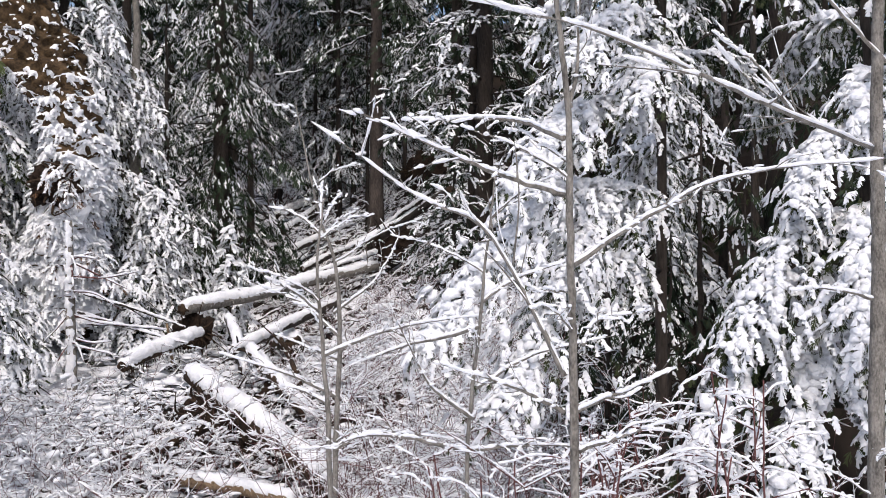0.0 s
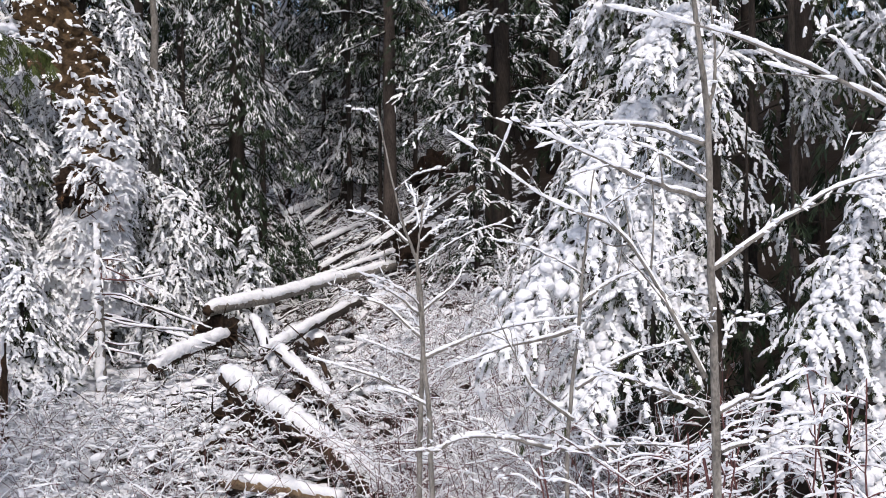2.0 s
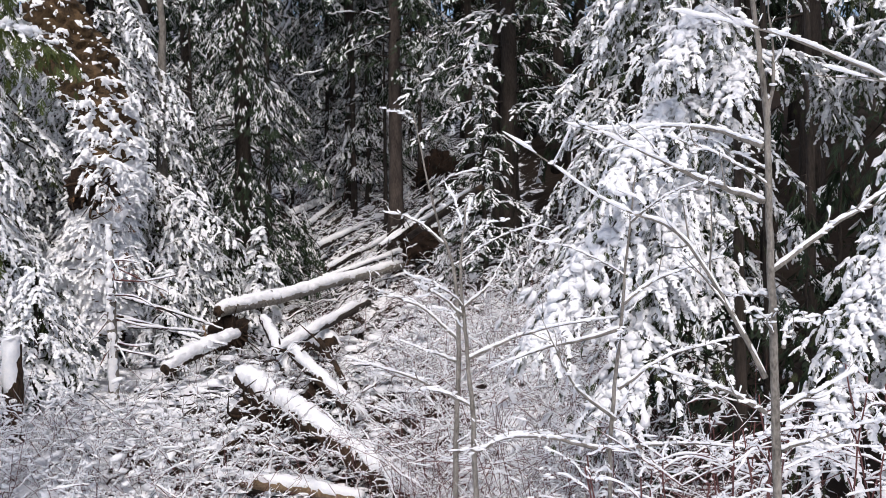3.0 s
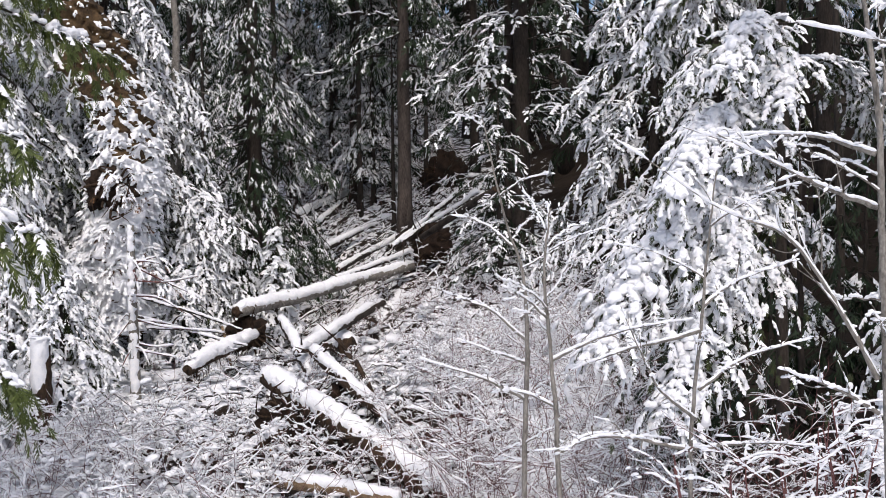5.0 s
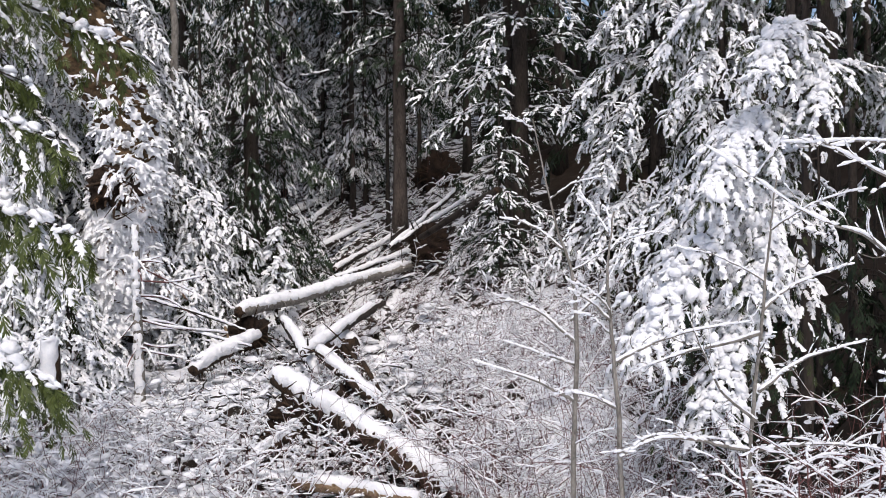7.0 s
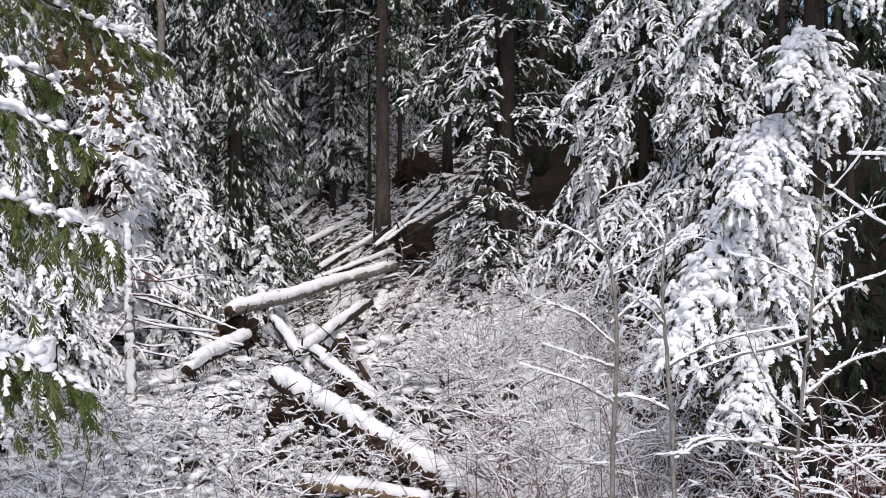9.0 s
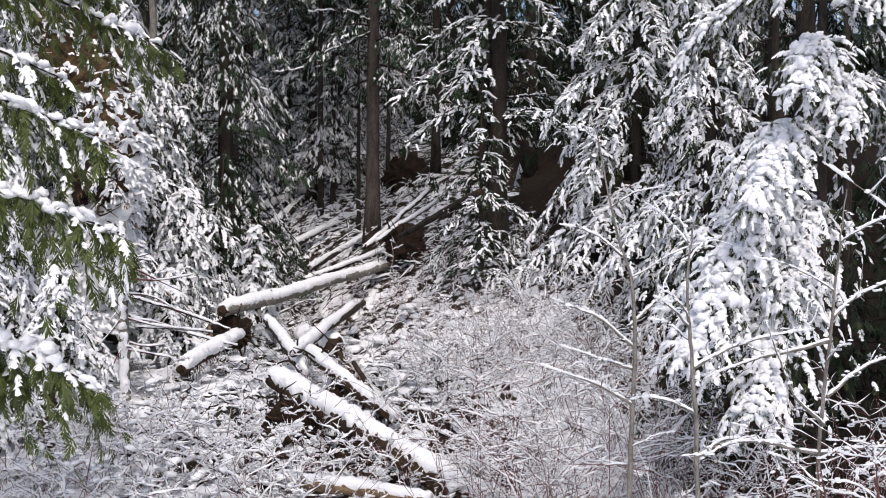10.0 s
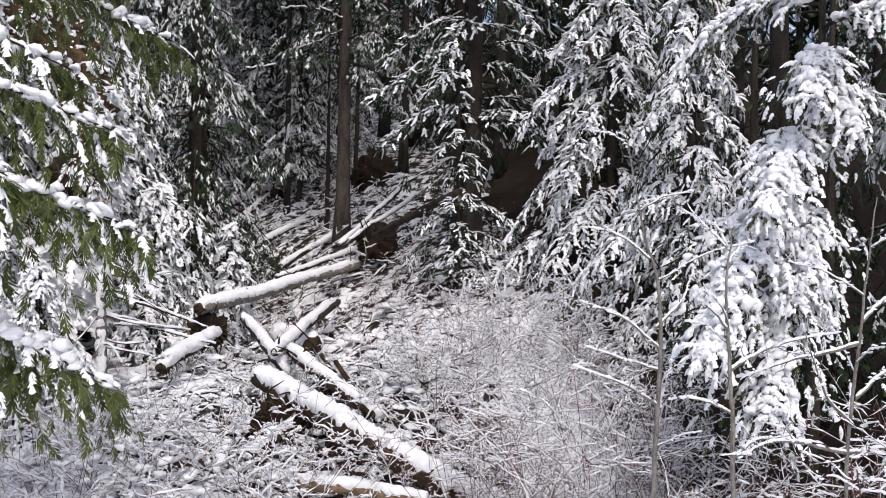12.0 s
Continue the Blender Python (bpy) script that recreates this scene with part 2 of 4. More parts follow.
def fan_shape(rng, tips):
    """A pad of snow on a flat spray, one unit long: domed along its middle, with pointed fingers bent down all round its edge."""
    side = []
    for i in range(tips):
        x = 0.08 + 0.78 * (i + rng.uniform(0.1, 0.5)) / tips
        w = (0.40 - 0.22 * x) * rng.uniform(0.7, 1.35)
        side += [(x - 0.05, 0.5 * w, -0.05), (x + rng.uniform(0.1, 0.25), w, -rng.uniform(0.2, 0.7))]
    other = []
    for i in range(tips):
        x = 0.08 + 0.78 * (i + rng.uniform(0.1, 0.5)) / tips
        w = (0.40 - 0.22 * x) * rng.uniform(0.7, 1.35)
        other += [(x - 0.05, -0.5 * w, -0.05), (x + rng.uniform(0.1, 0.25), -w, -rng.uniform(0.2, 0.7))]
    ridge = [(0.0, 0, 0.1), (0.3, rng.uniform(-0.05, 0.05), rng.uniform(0.4, 0.65)), (0.62, rng.uniform(-0.05, 0.05), rng.uniform(0.3, 0.55)), (1.02, 0, -0.3)]
    v, f = np.array(ridge + side + other), []
    for first, turned in ((4, False), (4 + 2 * tips, True)):
        row = list(range(first, first + 2 * tips))
        tri = [(0, 1, row[0])]
        for a, b in zip(row[:-1], row[1:]):
            ka, kb = (1 if v[a][0] < 0.46 else 2), (1 if v[b][0] < 0.46 else 2)
            tri.append((ka, b, a))
            if ka != kb:
                tri.append((ka, kb, b))
        last = 1 if v[row[-1]][0] < 0.46 else 2
        tri.append((last, 3, row[-1]))
        f += [(a, c, b) if turned else (a, b, c) for a, b, c in tri]
    return v, np.array(f)


CLUMPS = [clump_shape(_r, 3, 7) for _ in range(7)]
BEADS = [clump_shape(_r, 1, 6) for _ in range(6)]
PINS = [clump_shape(_r, 1, 4) for _ in range(4)]
PADS = [fan_shape(_r, 5) for _ in range(8)]
FLAKES = [fan_shape(_r, 3) for _ in range(8)]


def heap(bag, shapes, at, along, size, rng, mat=1):
    """Lumps of snow at places, lying along ways, with three sizes each."""
    along = along / (np.linalg.norm(along, axis=1, keepdims=True) + 1e-9)
    y = np.cross(np.array([0, 0, 1.0]) + rng.normal(0, 0.15, along.shape), along)
    y /= np.linalg.norm(y, axis=1, keepdims=True) + 1e-9
    turn = np.stack([along, y, np.cross(along, y)], 2) * size[:, None, :]
    kind = rng.integers(0, len(shapes), len(at))
    for k, shape in enumerate(shapes):
        some = kind == k
        scatter(bag, shape, turn[some], np.ones(some.sum()), at[some], mat)


def laden_bough(bag, base, tip, rng, sprays, shapes, size, thick, hang=0.9, arch=0.18, width=0.32, dens=1.6, load=0.75, crest=1.0, steps=5, lumps=None, body=0.5):
    """A conifer bough with weeping side twigs: on each twig hang needles, and lumps of snow lie along it, thickest near the stem;
    load: the share of each twig that carries snow; crest: how thick the ridge of snow on the stem is."""
    lumps = lumps or BEADS
    base, tip = np.array(base, float), np.array(tip, float)
    length = np.linalg.norm(tip - base)
    stem = curve([base, (base + tip) / 2 + (0, 0, arch * length), tip], 8)
    bag.add(*tube(stem, np.linspace(0.018, 0.004, 9) * (0.5 + 0.5 * length), 4), 2)
    n = int(dens * length / size) + 5
    s = np.clip(0.1 + 0.92 * (np.arange(n) + rng.random(n)) / n, 0, 0.999)
    i = (s * 8).astype(int)
    ahead = stem[i + 1] - stem[i]
    root = stem[i] + ahead * (s * 8 - i)[:, None]
    ahead = ahead / np.linalg.norm(ahead, axis=1, keepdims=True)
    side = np.cross(ahead, (0, 0, 1.0))
    side /= np.linalg.norm(side, axis=1, keepdims=True) + 1e-9
    w = np.where(np.arange(n) % 2, 1, -1) * rng.uniform(0.15, 1.0, n)
    reach = width * length * np.minimum(1, 2.4 * (1.1 - s)) * np.minimum(1, 0.25 + s * 2) * rng.uniform(0.5, 1.3, n) + 0.4 * size
    out = ahead * rng.uniform(0.45, 0.9, n)[:, None] + side * w[:, None]
    out[:, 2] = np.clip(out[:, 2], -0.3, 0.2)
    droop = hang * rng.uniform(0.5, 1.4, n)
    u = np.clip((np.arange(steps)[None] + rng.random((n, steps))) / steps, 0.05, 1)
    at = root[:, None] + (out * reach[:, None])[:, None] * u[..., None]
    at[..., 2] += reach[:, None] * (0.12 * u - droop[:, None] * u**2)
    way = np.repeat((out * 1.0)[:, None], steps, 1)
    way[..., 2] += 0.12 - 2 * droop[:, None] * u
    way /= np.linalg.norm(way, axis=-1, keepdims=True)
    at, way, u, seg = at.reshape(-1, 3), way.reshape(-1, 3), u.ravel(), np.repeat(reach / steps, steps)
    m = len(at)
    # needles
    d = way + rng.normal(0, 0.25, (m, 3)) - np.array([0, 0, 1.0]) * (0.35 * hang * rng.random(m))[:, None]
    d /= np.linalg.norm(d, axis=1, keepdims=True)
    y = np.cross(np.array([0, 0, 1.0]) + rng.normal(0, 0.5, (m, 3)), d)
    y /= np.linalg.norm(y, axis=1, keepdims=True) + 1e-9
    turn = np.stack([d, y, np.cross(d, y)], 2)
    kind = rng.integers(0, len(sprays), m)
    for k in range(len(sprays)):
        some = kind == k
        scatter(bag, sprays[k][0], turn[some], (1.15 - 0.35 * load) * size * rng.uniform(0.65, 1.25, some.sum()), at[some] - (0, 0, 0.1 * size), 0)
    # snow, in runs: whole twigs are bare or white
    run = np.repeat(np.clip(load + min(1, 2 * load) * (0.3 * np.sin(s * rng.uniform(5, 11) + rng.uniform(0, 6)) * np.sign(w) + rng.normal(0, 0.16, n)), 0.01, 1), steps)
    on = rng.random(m) < run
    k = on.sum()
    fat = thick * (1.2 - 0.55 * u[on]) * rng.uniform(0.6, 1.4, k)
    long = size * rng.uniform(0.6, 1.35, k)
    heap(bag, shapes, at[on] + np.stack([0 * fat, 0 * fat, 0.3 * fat], 1), d[on] + (0, 0, 0.1), np.stack([long + fat, 0.5 * long + 1.2 * fat, 1.1 * fat], 1), rng)
    # rounder lumps close to the stem, and a ridge on it
    on = on & (u < 0.4 + 0.3 * body) & (rng.random(m) < body)
    k = on.sum()
    fat = thick * rng.uniform(0.6, 0.9 + 0.7 * body, k)
    heap(bag, lumps, at[on] + rng.normal(0, 0.3, (k, 3)) * fat[:, None] + np.stack([0 * fat, 0 * fat, 0.2 * fat], 1), way[on] + rng.normal(0, 0.4, (k, 3)), np.stack([fat * rng.uniform(1.6, 2.8, k), 1.8 * fat, 1.5 * fat], 1), rng)
    if crest:
        k = int(length * (2.0 if lumps is CLUMPS else 1.1) / (thick * crest)) + 3
        t = 0.12 + 0.88 * rng.random(k)
        i = np.minimum((t * 8).astype(int), 7)
        fat = thick * crest * rng.uniform(0.5, 1.2, k) * np.where(t > 0.9, 0.6, 1)
        c = stem[i] + (stem[i + 1] - stem[i]) * (t * 8 - i)[:, None] + rng.normal(0, 0.75, (k, 3)) * fat[:, None] * (1, 1, 0.35)
        a = stem[i + 1] - stem[i]
        a = a / np.linalg.norm(a, axis=1, keepdims=True) + rng.normal(0, 0.6, (k, 3)) * (1, 1, 0.3)
        heap(bag, lumps, c + np.stack([0 * fat, 0 * fat, 0.35 * fat], 1), a, np.stack([fat * rng.uniform(1.5, 2.6, k), 1.7 * fat, 1.4 * fat], 1), rng)


def gnd(x, y):
    """The height of the ground."""
    x, y = np.asarray(x, float), np.asarray(y, float)
    base = np.interp(y, [-60, 0, 6, 10, 13, 18, 22, 27, 31, 36, 46, 80, 150, 400], [-2, -1.6, -0.7, 0.1, 0.55, 1.35, 1.75, 2.5, 3.5, 5.0, 7.2, 18, 40, 90])
    mid = np.interp(y, [0, 15, 22, 30, 46, 80], [-3, -3.2, -4.2, -6, -9, -12])
    right = np.clip(x - mid - 1.2, 0, 14) * 0.42 * np.interp(y, [10, 24, 60], [0.12, 1, 0.5])
    left = np.clip(mid - 4.0 - x, 0, 16) * 0.5 * np.interp(y, [10, 20, 60], [0.1, 0.9, 0.6])
    wave = 0.16 * np.sin(x * 1.1 + 0.4 * y) * np.sin(y * 0.9 - 0.5 * x) + 0.07 * np.sin(2.9 * x + 1.3) * np.sin(3.3 * y) + 0.035 * np.sin(6.7 * x + y) * np.sin(7.1 * y - x)
    bank = 2.1 / (1 + np.exp(-(x - 2.9) * 3.2)) * np.exp(-(((y - 10.3) / 2.0) ** 2))
    return base + right + left + bank + wave


def ground_z(x, y):
    return float(gnd(x, y))


# ---- ground ----
def ground():
    far = np.array([4, 9, 16, 28, 50, 90, 160, 300.0])
    xs = np.concatenate([-15 - far[::-1], np.arange(-15, 13.01, 0.2), 13 + far])
    ys = np.concatenate([3 - far[4::-1], np.arange(3, 42.01, 0.2), 42 + far])
    gx, gy = np.meshgrid(xs, ys, indexing="ij")
    v = np.stack([gx, gy, gnd(gx, gy)], -1).reshape(-1, 3)
    v[:, 2] += np.random.default_rng(3).normal(0, 0.022, len(v))
    a, b = len(xs), len(ys)
    i, j = np.meshgrid(np.arange(a - 1), np.arange(b - 1), indexing="ij")
    q = (i * b + j).ravel()
    f = np.concatenate([np.stack([q, q + b, q + b + 1], 1), np.stack([q, q + b + 1, q + 1], 1)])
    bag = Bag()
    bag.add(v, f)
    ob = part("ground", bag, [GROUND])
    return tagged(ob, "snow-covered forest floor with patches of dark needle litter, darkened for shade under firs and logs", "ground", kind="structure")


def ground_material():
    m = material("snowy_ground", (0.78, 0.80, 0.84), (0.9, 0.9, 0.91), 2.0, 0.75, 0.5, spec=0.2)
    nt = m.node_tree
    n, l = nt.nodes, nt.links
    p = n["Principled BSDF"]
    snow = p.inputs["Base Color"].links[0].from_socket
    co, noise_a = n.new("ShaderNodeTexCoord"), n.new("ShaderNodeTexNoise")
    noise_a.inputs["Scale"].default_value, noise_a.inputs["Detail"].default_value = 2.2, 9
    noise_a.inputs["Roughness"].default_value = 0.72
    l.new(co.outputs["Object"], noise_a.inputs["Vector"])
    xyz = n.new("ShaderNodeSeparateXYZ")
    l.new(co.outputs["Object"], xyz.inputs[0])
    # needle litter bare under the eastern firs, spread to stand in for shade there
    east = n.new("ShaderNodeMapRange")
    for key, value in (("From Min", 1.0), ("From Max", 4.5), ("To Min", 0.0), ("To Max", 0.42)):
        east.inputs[key].default_value = value
    l.new(xyz.outputs[0], east.inputs[0])
    deep = n.new("ShaderNodeMapRange")
    for key, value in (("From Min", 7.0), ("From Max", 9.0), ("To Min", 0.0), ("To Max", 1.0)):
        deep.inputs[key].default_value = value
    l.new(xyz.outputs[1], deep.inputs[0])
    both, total, edge = n.new("ShaderNodeMath"), n.new("ShaderNodeMath"), n.new("ShaderNodeMapRange")
    both.operation = "MULTIPLY"
    l.new(east.outputs[0], both.inputs[0])
    l.new(deep.outputs[0], both.inputs[1])
    # and among the pile's logs: bare soil, darkened too for their shaded gaps
    away = n.new("ShaderNodeVectorMath")
    away.operation = "DISTANCE"
    away.inputs[1].default_value = (-3.4, 16.2, 1.5)
    l.new(co.outputs["Object"], away.inputs[0])
    pile = n.new("ShaderNodeMapRange")
    for key, value in (("From Min", 1.5), ("From Max", 4.5), ("To Min", 0.24), ("To Max", 0.0)):
        pile.inputs[key].default_value = value
    l.new(away.outputs["Value"], pile.inputs[0])
    # dark litter up the slope, put in for the shade under the wood
    up = n.new("ShaderNodeMapRange")
    for key, value in (("From Min", 18.0), ("From Max", 24.0), ("To Min", 0.0), ("To Max", 0.13)):
        up.inputs[key].default_value = value
    l.new(xyz.outputs[1], up.inputs[0])
    also = n.new("ShaderNodeMath")
    also.operation = "MAXIMUM"
    l.new(up.outputs[0], also.inputs[0])
    l.new(pile.outputs[0], also.inputs[1])
    most = n.new("ShaderNodeMath")
    most.operation = "MAXIMUM"
    l.new(both.outputs[0], most.inputs[0])
    l.new(also.outputs[0], most.inputs[1])
    l.new(most.outputs[0], total.inputs[0])
    l.new(noise_a.outputs["Fac"], total.inputs[1])
    edge.inputs["From Min"].default_value, edge.inputs["From Max"].default_value = 0.60, 0.64
    l.new(total.outputs[0], edge.inputs[0])
    litter = n.new("ShaderNodeMix")
    litter.data_type = "RGBA"
    l.new(edge.outputs[0], litter.inputs[0])
    l.new(snow, litter.inputs[6])
    # one dark brown for the litter, the soil and the shaded ground
    litter.inputs[7].default_value = (0.022, 0.015, 0.010, 1)
    l.new(litter.outputs[2], p.inputs["Base Color"])
    return m


GROUND = ground_material()
ground()


# ---- fallen logs ----
def log(name, label, a, b, r0, r1, snow=0.1, bark=BARK, end=WOOD, seed=0, stubs=0):
    """A fallen trunk from a to b with rough bark, cut or broken ends, branch stubs and the snow that lies on it."""
    rng = np.random.default_rng(seed)
    ob = thing(name, label, "log", *((np.array(a) + b) / 2))
    n = max(8, int(np.linalg.norm(np.subtract(b, a)) / 0.22))
    p = curve([a, b], n)
    p[1:-1] += np.cumsum(rng.normal(0, 0.008, (n - 1, 3)), axis=0)
    r = np.linspace(r0, r1, n + 1) * (1 + rng.uniform(-0.05, 0.05, n + 1))
    bag = Bag()
    bag.add(*tube(p, r, 12, 0.07, rng))
    part("trunk", bag, [bark], ob)
    for q, rr, d in ((p[0], r[0], p[0] - p[1]), (p[-1], r[-1], p[-1] - p[-2])):
        d = d / np.linalg.norm(d)
        bag = Bag()
        bag.add(*tube([q - d * 0.08, q + d * 0.02, q + d * 0.05, q + d * 0.03, q - d * 0.04], [rr * 0.9, rr * 0.95, rr * 0.7, rr * 0.5, rr * 0.2], 14, 0.25, rng))
        part("cut_end", bag, [end], ob, "bare wood of the broken end")
    for k in range(stubs):
        i = rng.integers(1, n)
        d = np.array([rng.uniform(-1, 1), rng.uniform(-1, 0.3), rng.uniform(-0.4, 1)])
        q = curve([p[i], p[i] + d * 0.3, p[i] + d * rng.uniform(0.4, 0.9) + (0, 0, -0.1)], 5)
        bag = Bag()
        bag.add(*tube(q, np.linspace(0.03, 0.008, 6), 5))
        part("branch_stub", bag, [bark], ob)
    if bark is ROT and r0 > 0.1:
        bag = Bag()
        for k in range(int(26 * np.linalg.norm(np.subtract(b, a)))):
            i = rng.integers(0, n)
            g = rng.uniform(-2.6, -0.5)
            t = (p[i + 1] - p[i]) / np.linalg.norm(p[i + 1] - p[i])
            out = np.cross(t, (0, 0, 1.0)) * math.cos(g) + np.array([0, 0, math.sin(g)])
            q0 = p[i] + (p[i + 1] - p[i]) * rng.random() + out * r[i] * 0.95
            w = rng.uniform(0.06, 0.24)
            bag.add(*tube(curve([q0, q0 + out * w * 0.5 + rng.normal(0, 0.02, 3), q0 + out * w * 0.6 + (0, 0, -w * 0.6)], 3), np.linspace(0.012, 0.003, 4), 3, caps=False))
        tagged(part("moss", bag, [bark], ob, "shaggy moss and rootlets hanging from the side"), kind="stuff")
    if snow:
        bag = Bag()
        fine = curve(p, n * 4)
        rr = np.interp(np.linspace(0, 1, n * 4 + 1), np.linspace(0, 1, n + 1), r)
        heap = snow * np.clip(1 + np.cumsum(rng.normal(0, 0.16, len(rr))) * 0.5 + rng.normal(0, 0.1, len(rr)), 0.2, 1.5)
        heap[:3] *= 0.4
        heap[-3:] *= 0.4
        out = (fine[0] - fine[1]) / np.linalg.norm(fine[0] - fine[1])
        bared = "hollow end" in label or "across the gully" in label
        fine[0] += out * (0.0 if bared else 0.05)
        fine[-1] -= out * 0.07
        fine = fine + np.stack([np.cumsum(rng.normal(0, 0.006, len(rr))), rng.normal(0, 0.008, len(rr)), 0 * rr], 1)
        bag.add(*tube(fine + np.stack([0 * rr, 0 * rr, rr * 0.28 + heap * 0.45], 1), rr * 0.84 + heap * 0.4, 16, 0.14, rng), 0)
        part("snow_cover", bag, [SNOW], ob, "thick white snow on the upper side")
    return ob


LOGS = [
    ("fallen_log", "long grey fallen trunk under thick snow across the gully", (-6.1, 21.25, 3.08), (-1.72, 28.1, 4.03), 0.15, 0.12, 0.065, BARK_GREY, 5),
    ("fallen_log", "big mossy log sloping down to the thicket under thick snow", (-4.6, 16.65, 2.2), (-0.8, 12.9, 0.5), 0.18, 0.23, 0.1, ROT, 0),
    ("fallen_log", "slim snow-topped log lying beside a big mossy log", (-4.0, 18.9, 2.4), (-2.45, 16.5, 1.48), 0.12, 0.13, 0.09, ROT, 2),
    ("fallen_log", "slim leaning log crossing the pile, covered in snow", (-4.35, 18.8, 2.4), (-2.78, 24.1, 3.08), 0.1, 0.085, 0.08, BARK, 1),
    ("fallen_log", "short log leaning on the pile, white with snow", (-5.1, 21.6, 2.85), (-4.15, 18.9, 1.95), 0.1, 0.09, 0.07, BARK, 1),
    ("fallen_log", "snow-covered rotten log behind the shrubs", (-6.55, 18.6, 2.1), (-5.75, 21.2, 2.5), 0.12, 0.11, 0.13, ROT, 3),
    ("fallen_log", "short pale brown log with a broken end under snow", (-3.91, 13.5, 1.1), (-2.15, 12.75, 1.0), 0.105, 0.105, 0.03, WOOD, 0),
    ("fallen_log", "short sawn log with a dark hollow end", (-3.48, 21.3, 2.2), (-4.3, 22.9, 2.3), 0.24, 0.22, 0.14, ROT, 0),
    ("fallen_log", "short rotten log half hidden in the brush", (-4.65, 14.5, 1.28), (-4.05, 15.2, 1.5), 0.11, 0.1, 0.05, ROT, 1),
    ("fallen_log", "thin dark log leaning in the pile", (-3.1, 18.6, 2.2), (-2.55, 17.3, 1.5), 0.05, 0.06, 0.0, ROT, 0),
    ("fallen_log", "thin bare log beside the pile", (-3.6, 20.2, 2.5), (-2.9, 18.8, 1.6), 0.045, 0.05, 0.0, ROT, 1),
    ("fallen_pole", "thin dead pole leaning from the snag, lined with snow", (-7.9, 20.1, 3.5), (-5.9, 20.6, 2.75), 0.03, 0.02, 0.03, BARK, 1),
    ("fallen_pole", "thin dead pole leaning from the snag, lined with snow", (-8.0, 20.0, 3.1), (-5.7, 20.0, 2.45), 0.035, 0.02, 0.03, BARK, 1),
    ("fallen_pole", "thin dead pole leaning from the snag, lined with snow", (-7.6, 19.4, 2.9), (-6.3, 20.3, 2.7), 0.025, 0.02, 0.03, BARK, 0),
    ("fallen_pole", "thin dead pole standing against the fallen trunk", (-6.35, 20.9, 2.75), (-6.05, 20.3, 2.0), 0.03, 0.03, 0.0, WOOD, 0),
    ("fallen_log", "snowy windthrown trunk on the far slope", (-5.75, 30.9, 4.2), (-3.6, 34.2, 5.35), 0.15, 0.11, 0.12, BARK, 2),
    ("fallen_log", "snowy windthrown trunk on the far slope", (-4.3, 28.0, 3.9), (-2.3, 32.2, 5.1), 0.13, 0.1, 0.1, BARK, 2),
    ("fallen_log", "snowy windthrown trunk on the far slope", (-2.6, 27.2, 4.6), (-0.3, 31.2, 6.55), 0.09, 0.07, 0.07, BARK, 3),
    ("fallen_log", "snowy windthrown trunk on the far slope", (-2.3, 26.9, 4.75), (0.1, 29.6, 6.3), 0.08, 0.07, 0.06, BARK, 3),
    ("fallen_log", "dark windthrown trunk leaning into the firs", (-1.7, 25.8, 4.85), (0.2, 22.9, 6.0), 0.09, 0.1, 0.0, BARK, 1),
    ("fallen_log", "snowy windthrown trunk on the far slope", (-4.4, 26.9, 3.6), (-1.9, 29.1, 4.5), 0.1, 0.09, 0.08, BARK, 2),
    ("fallen_log", "snowy windthrown trunk high on the far slope", (-7.0, 38.0, 5.9), (-4.6, 42.0, 7.3), 0.2, 0.15, 0.15, BARK, 1),
    ("fallen_log", "snowy windthrown trunk high on the far slope", (-6.2, 35.0, 5.2), (-4.9, 39.5, 6.6), 0.17, 0.13, 0.13, BARK, 1),
]
for k, (name, label, a, b, r0, r1, snow, bark, stubs) in enumerate(LOGS):
    far = 0.8 if "far slope" in label else 1.0
    log(name, label, a, b, r0 * far, r1 * far, snow * far**3, bark, WOOD if bark is WOOD else ROT, 20 + k, stubs)


def root_or_shade_lump(x, y, z, size, seed, earth=None):
    """A ragged disc of dark soil with roots: an overturned tree's root plate, or a stand-in for a shaded hollow."""
    rng = np.random.default_rng(seed)
    ob = thing("root_or_shade_lump", "dark lump of soil and roots, a root plate or a stand-in for a shaded hollow", "tree root", x, y, z)
    bm = bmesh.new()
    bmesh.ops.create_icosphere(bm, subdivisions=4, radius=size)
    for v in bm.verts:
        k = 1 + 0.5 * noise.noise(v.co * 2.2 / size + Vector((seed, 0, 0))) + 0.35 * noise.noise(v.co * 6 / size) + 0.22 * noise.noise(v.co * 15 / size)
        v.co = Vector((v.co.x * k, v.co.y * 0.45 * k, v.co.z * k)) + Vector((x, y, z))
    me = bpy.data.meshes.new("soil")
    bm.to_mesh(me)
    bm.free()
    me.materials.append(earth or SOIL_SHADE)
    for p in me.polygons:
        p.use_smooth = True
    soil = new("soil", me)
    soil.parent, soil.matrix_parent_inverse = ob, Matrix.Translation(-ob.location)
    for k in range(14):
        g = rng.uniform(0, 6.28)
        d = np.array([math.cos(g), -0.5, math.sin(g)])
        c = np.array([x, y, z])
        q = curve([c + d * size * 0.5, c + d * size * 1.0 + rng.normal(0, 0.1, 3), c + d * size * rng.uniform(1.2, 1.6) + rng.normal(0, 0.2, 3)], 7)
        bag = Bag()
        bag.add(*tube(q, np.linspace(0.04, 0.006, 8), 5, 0.1, rng))
        part("root", bag, [ROT], ob)


root_or_shade_lump(-1.42, 27.7, 4.65, 0.55, 4)
root_or_shade_lump(-0.75, 36.0, 7.5, 0.75, 9)


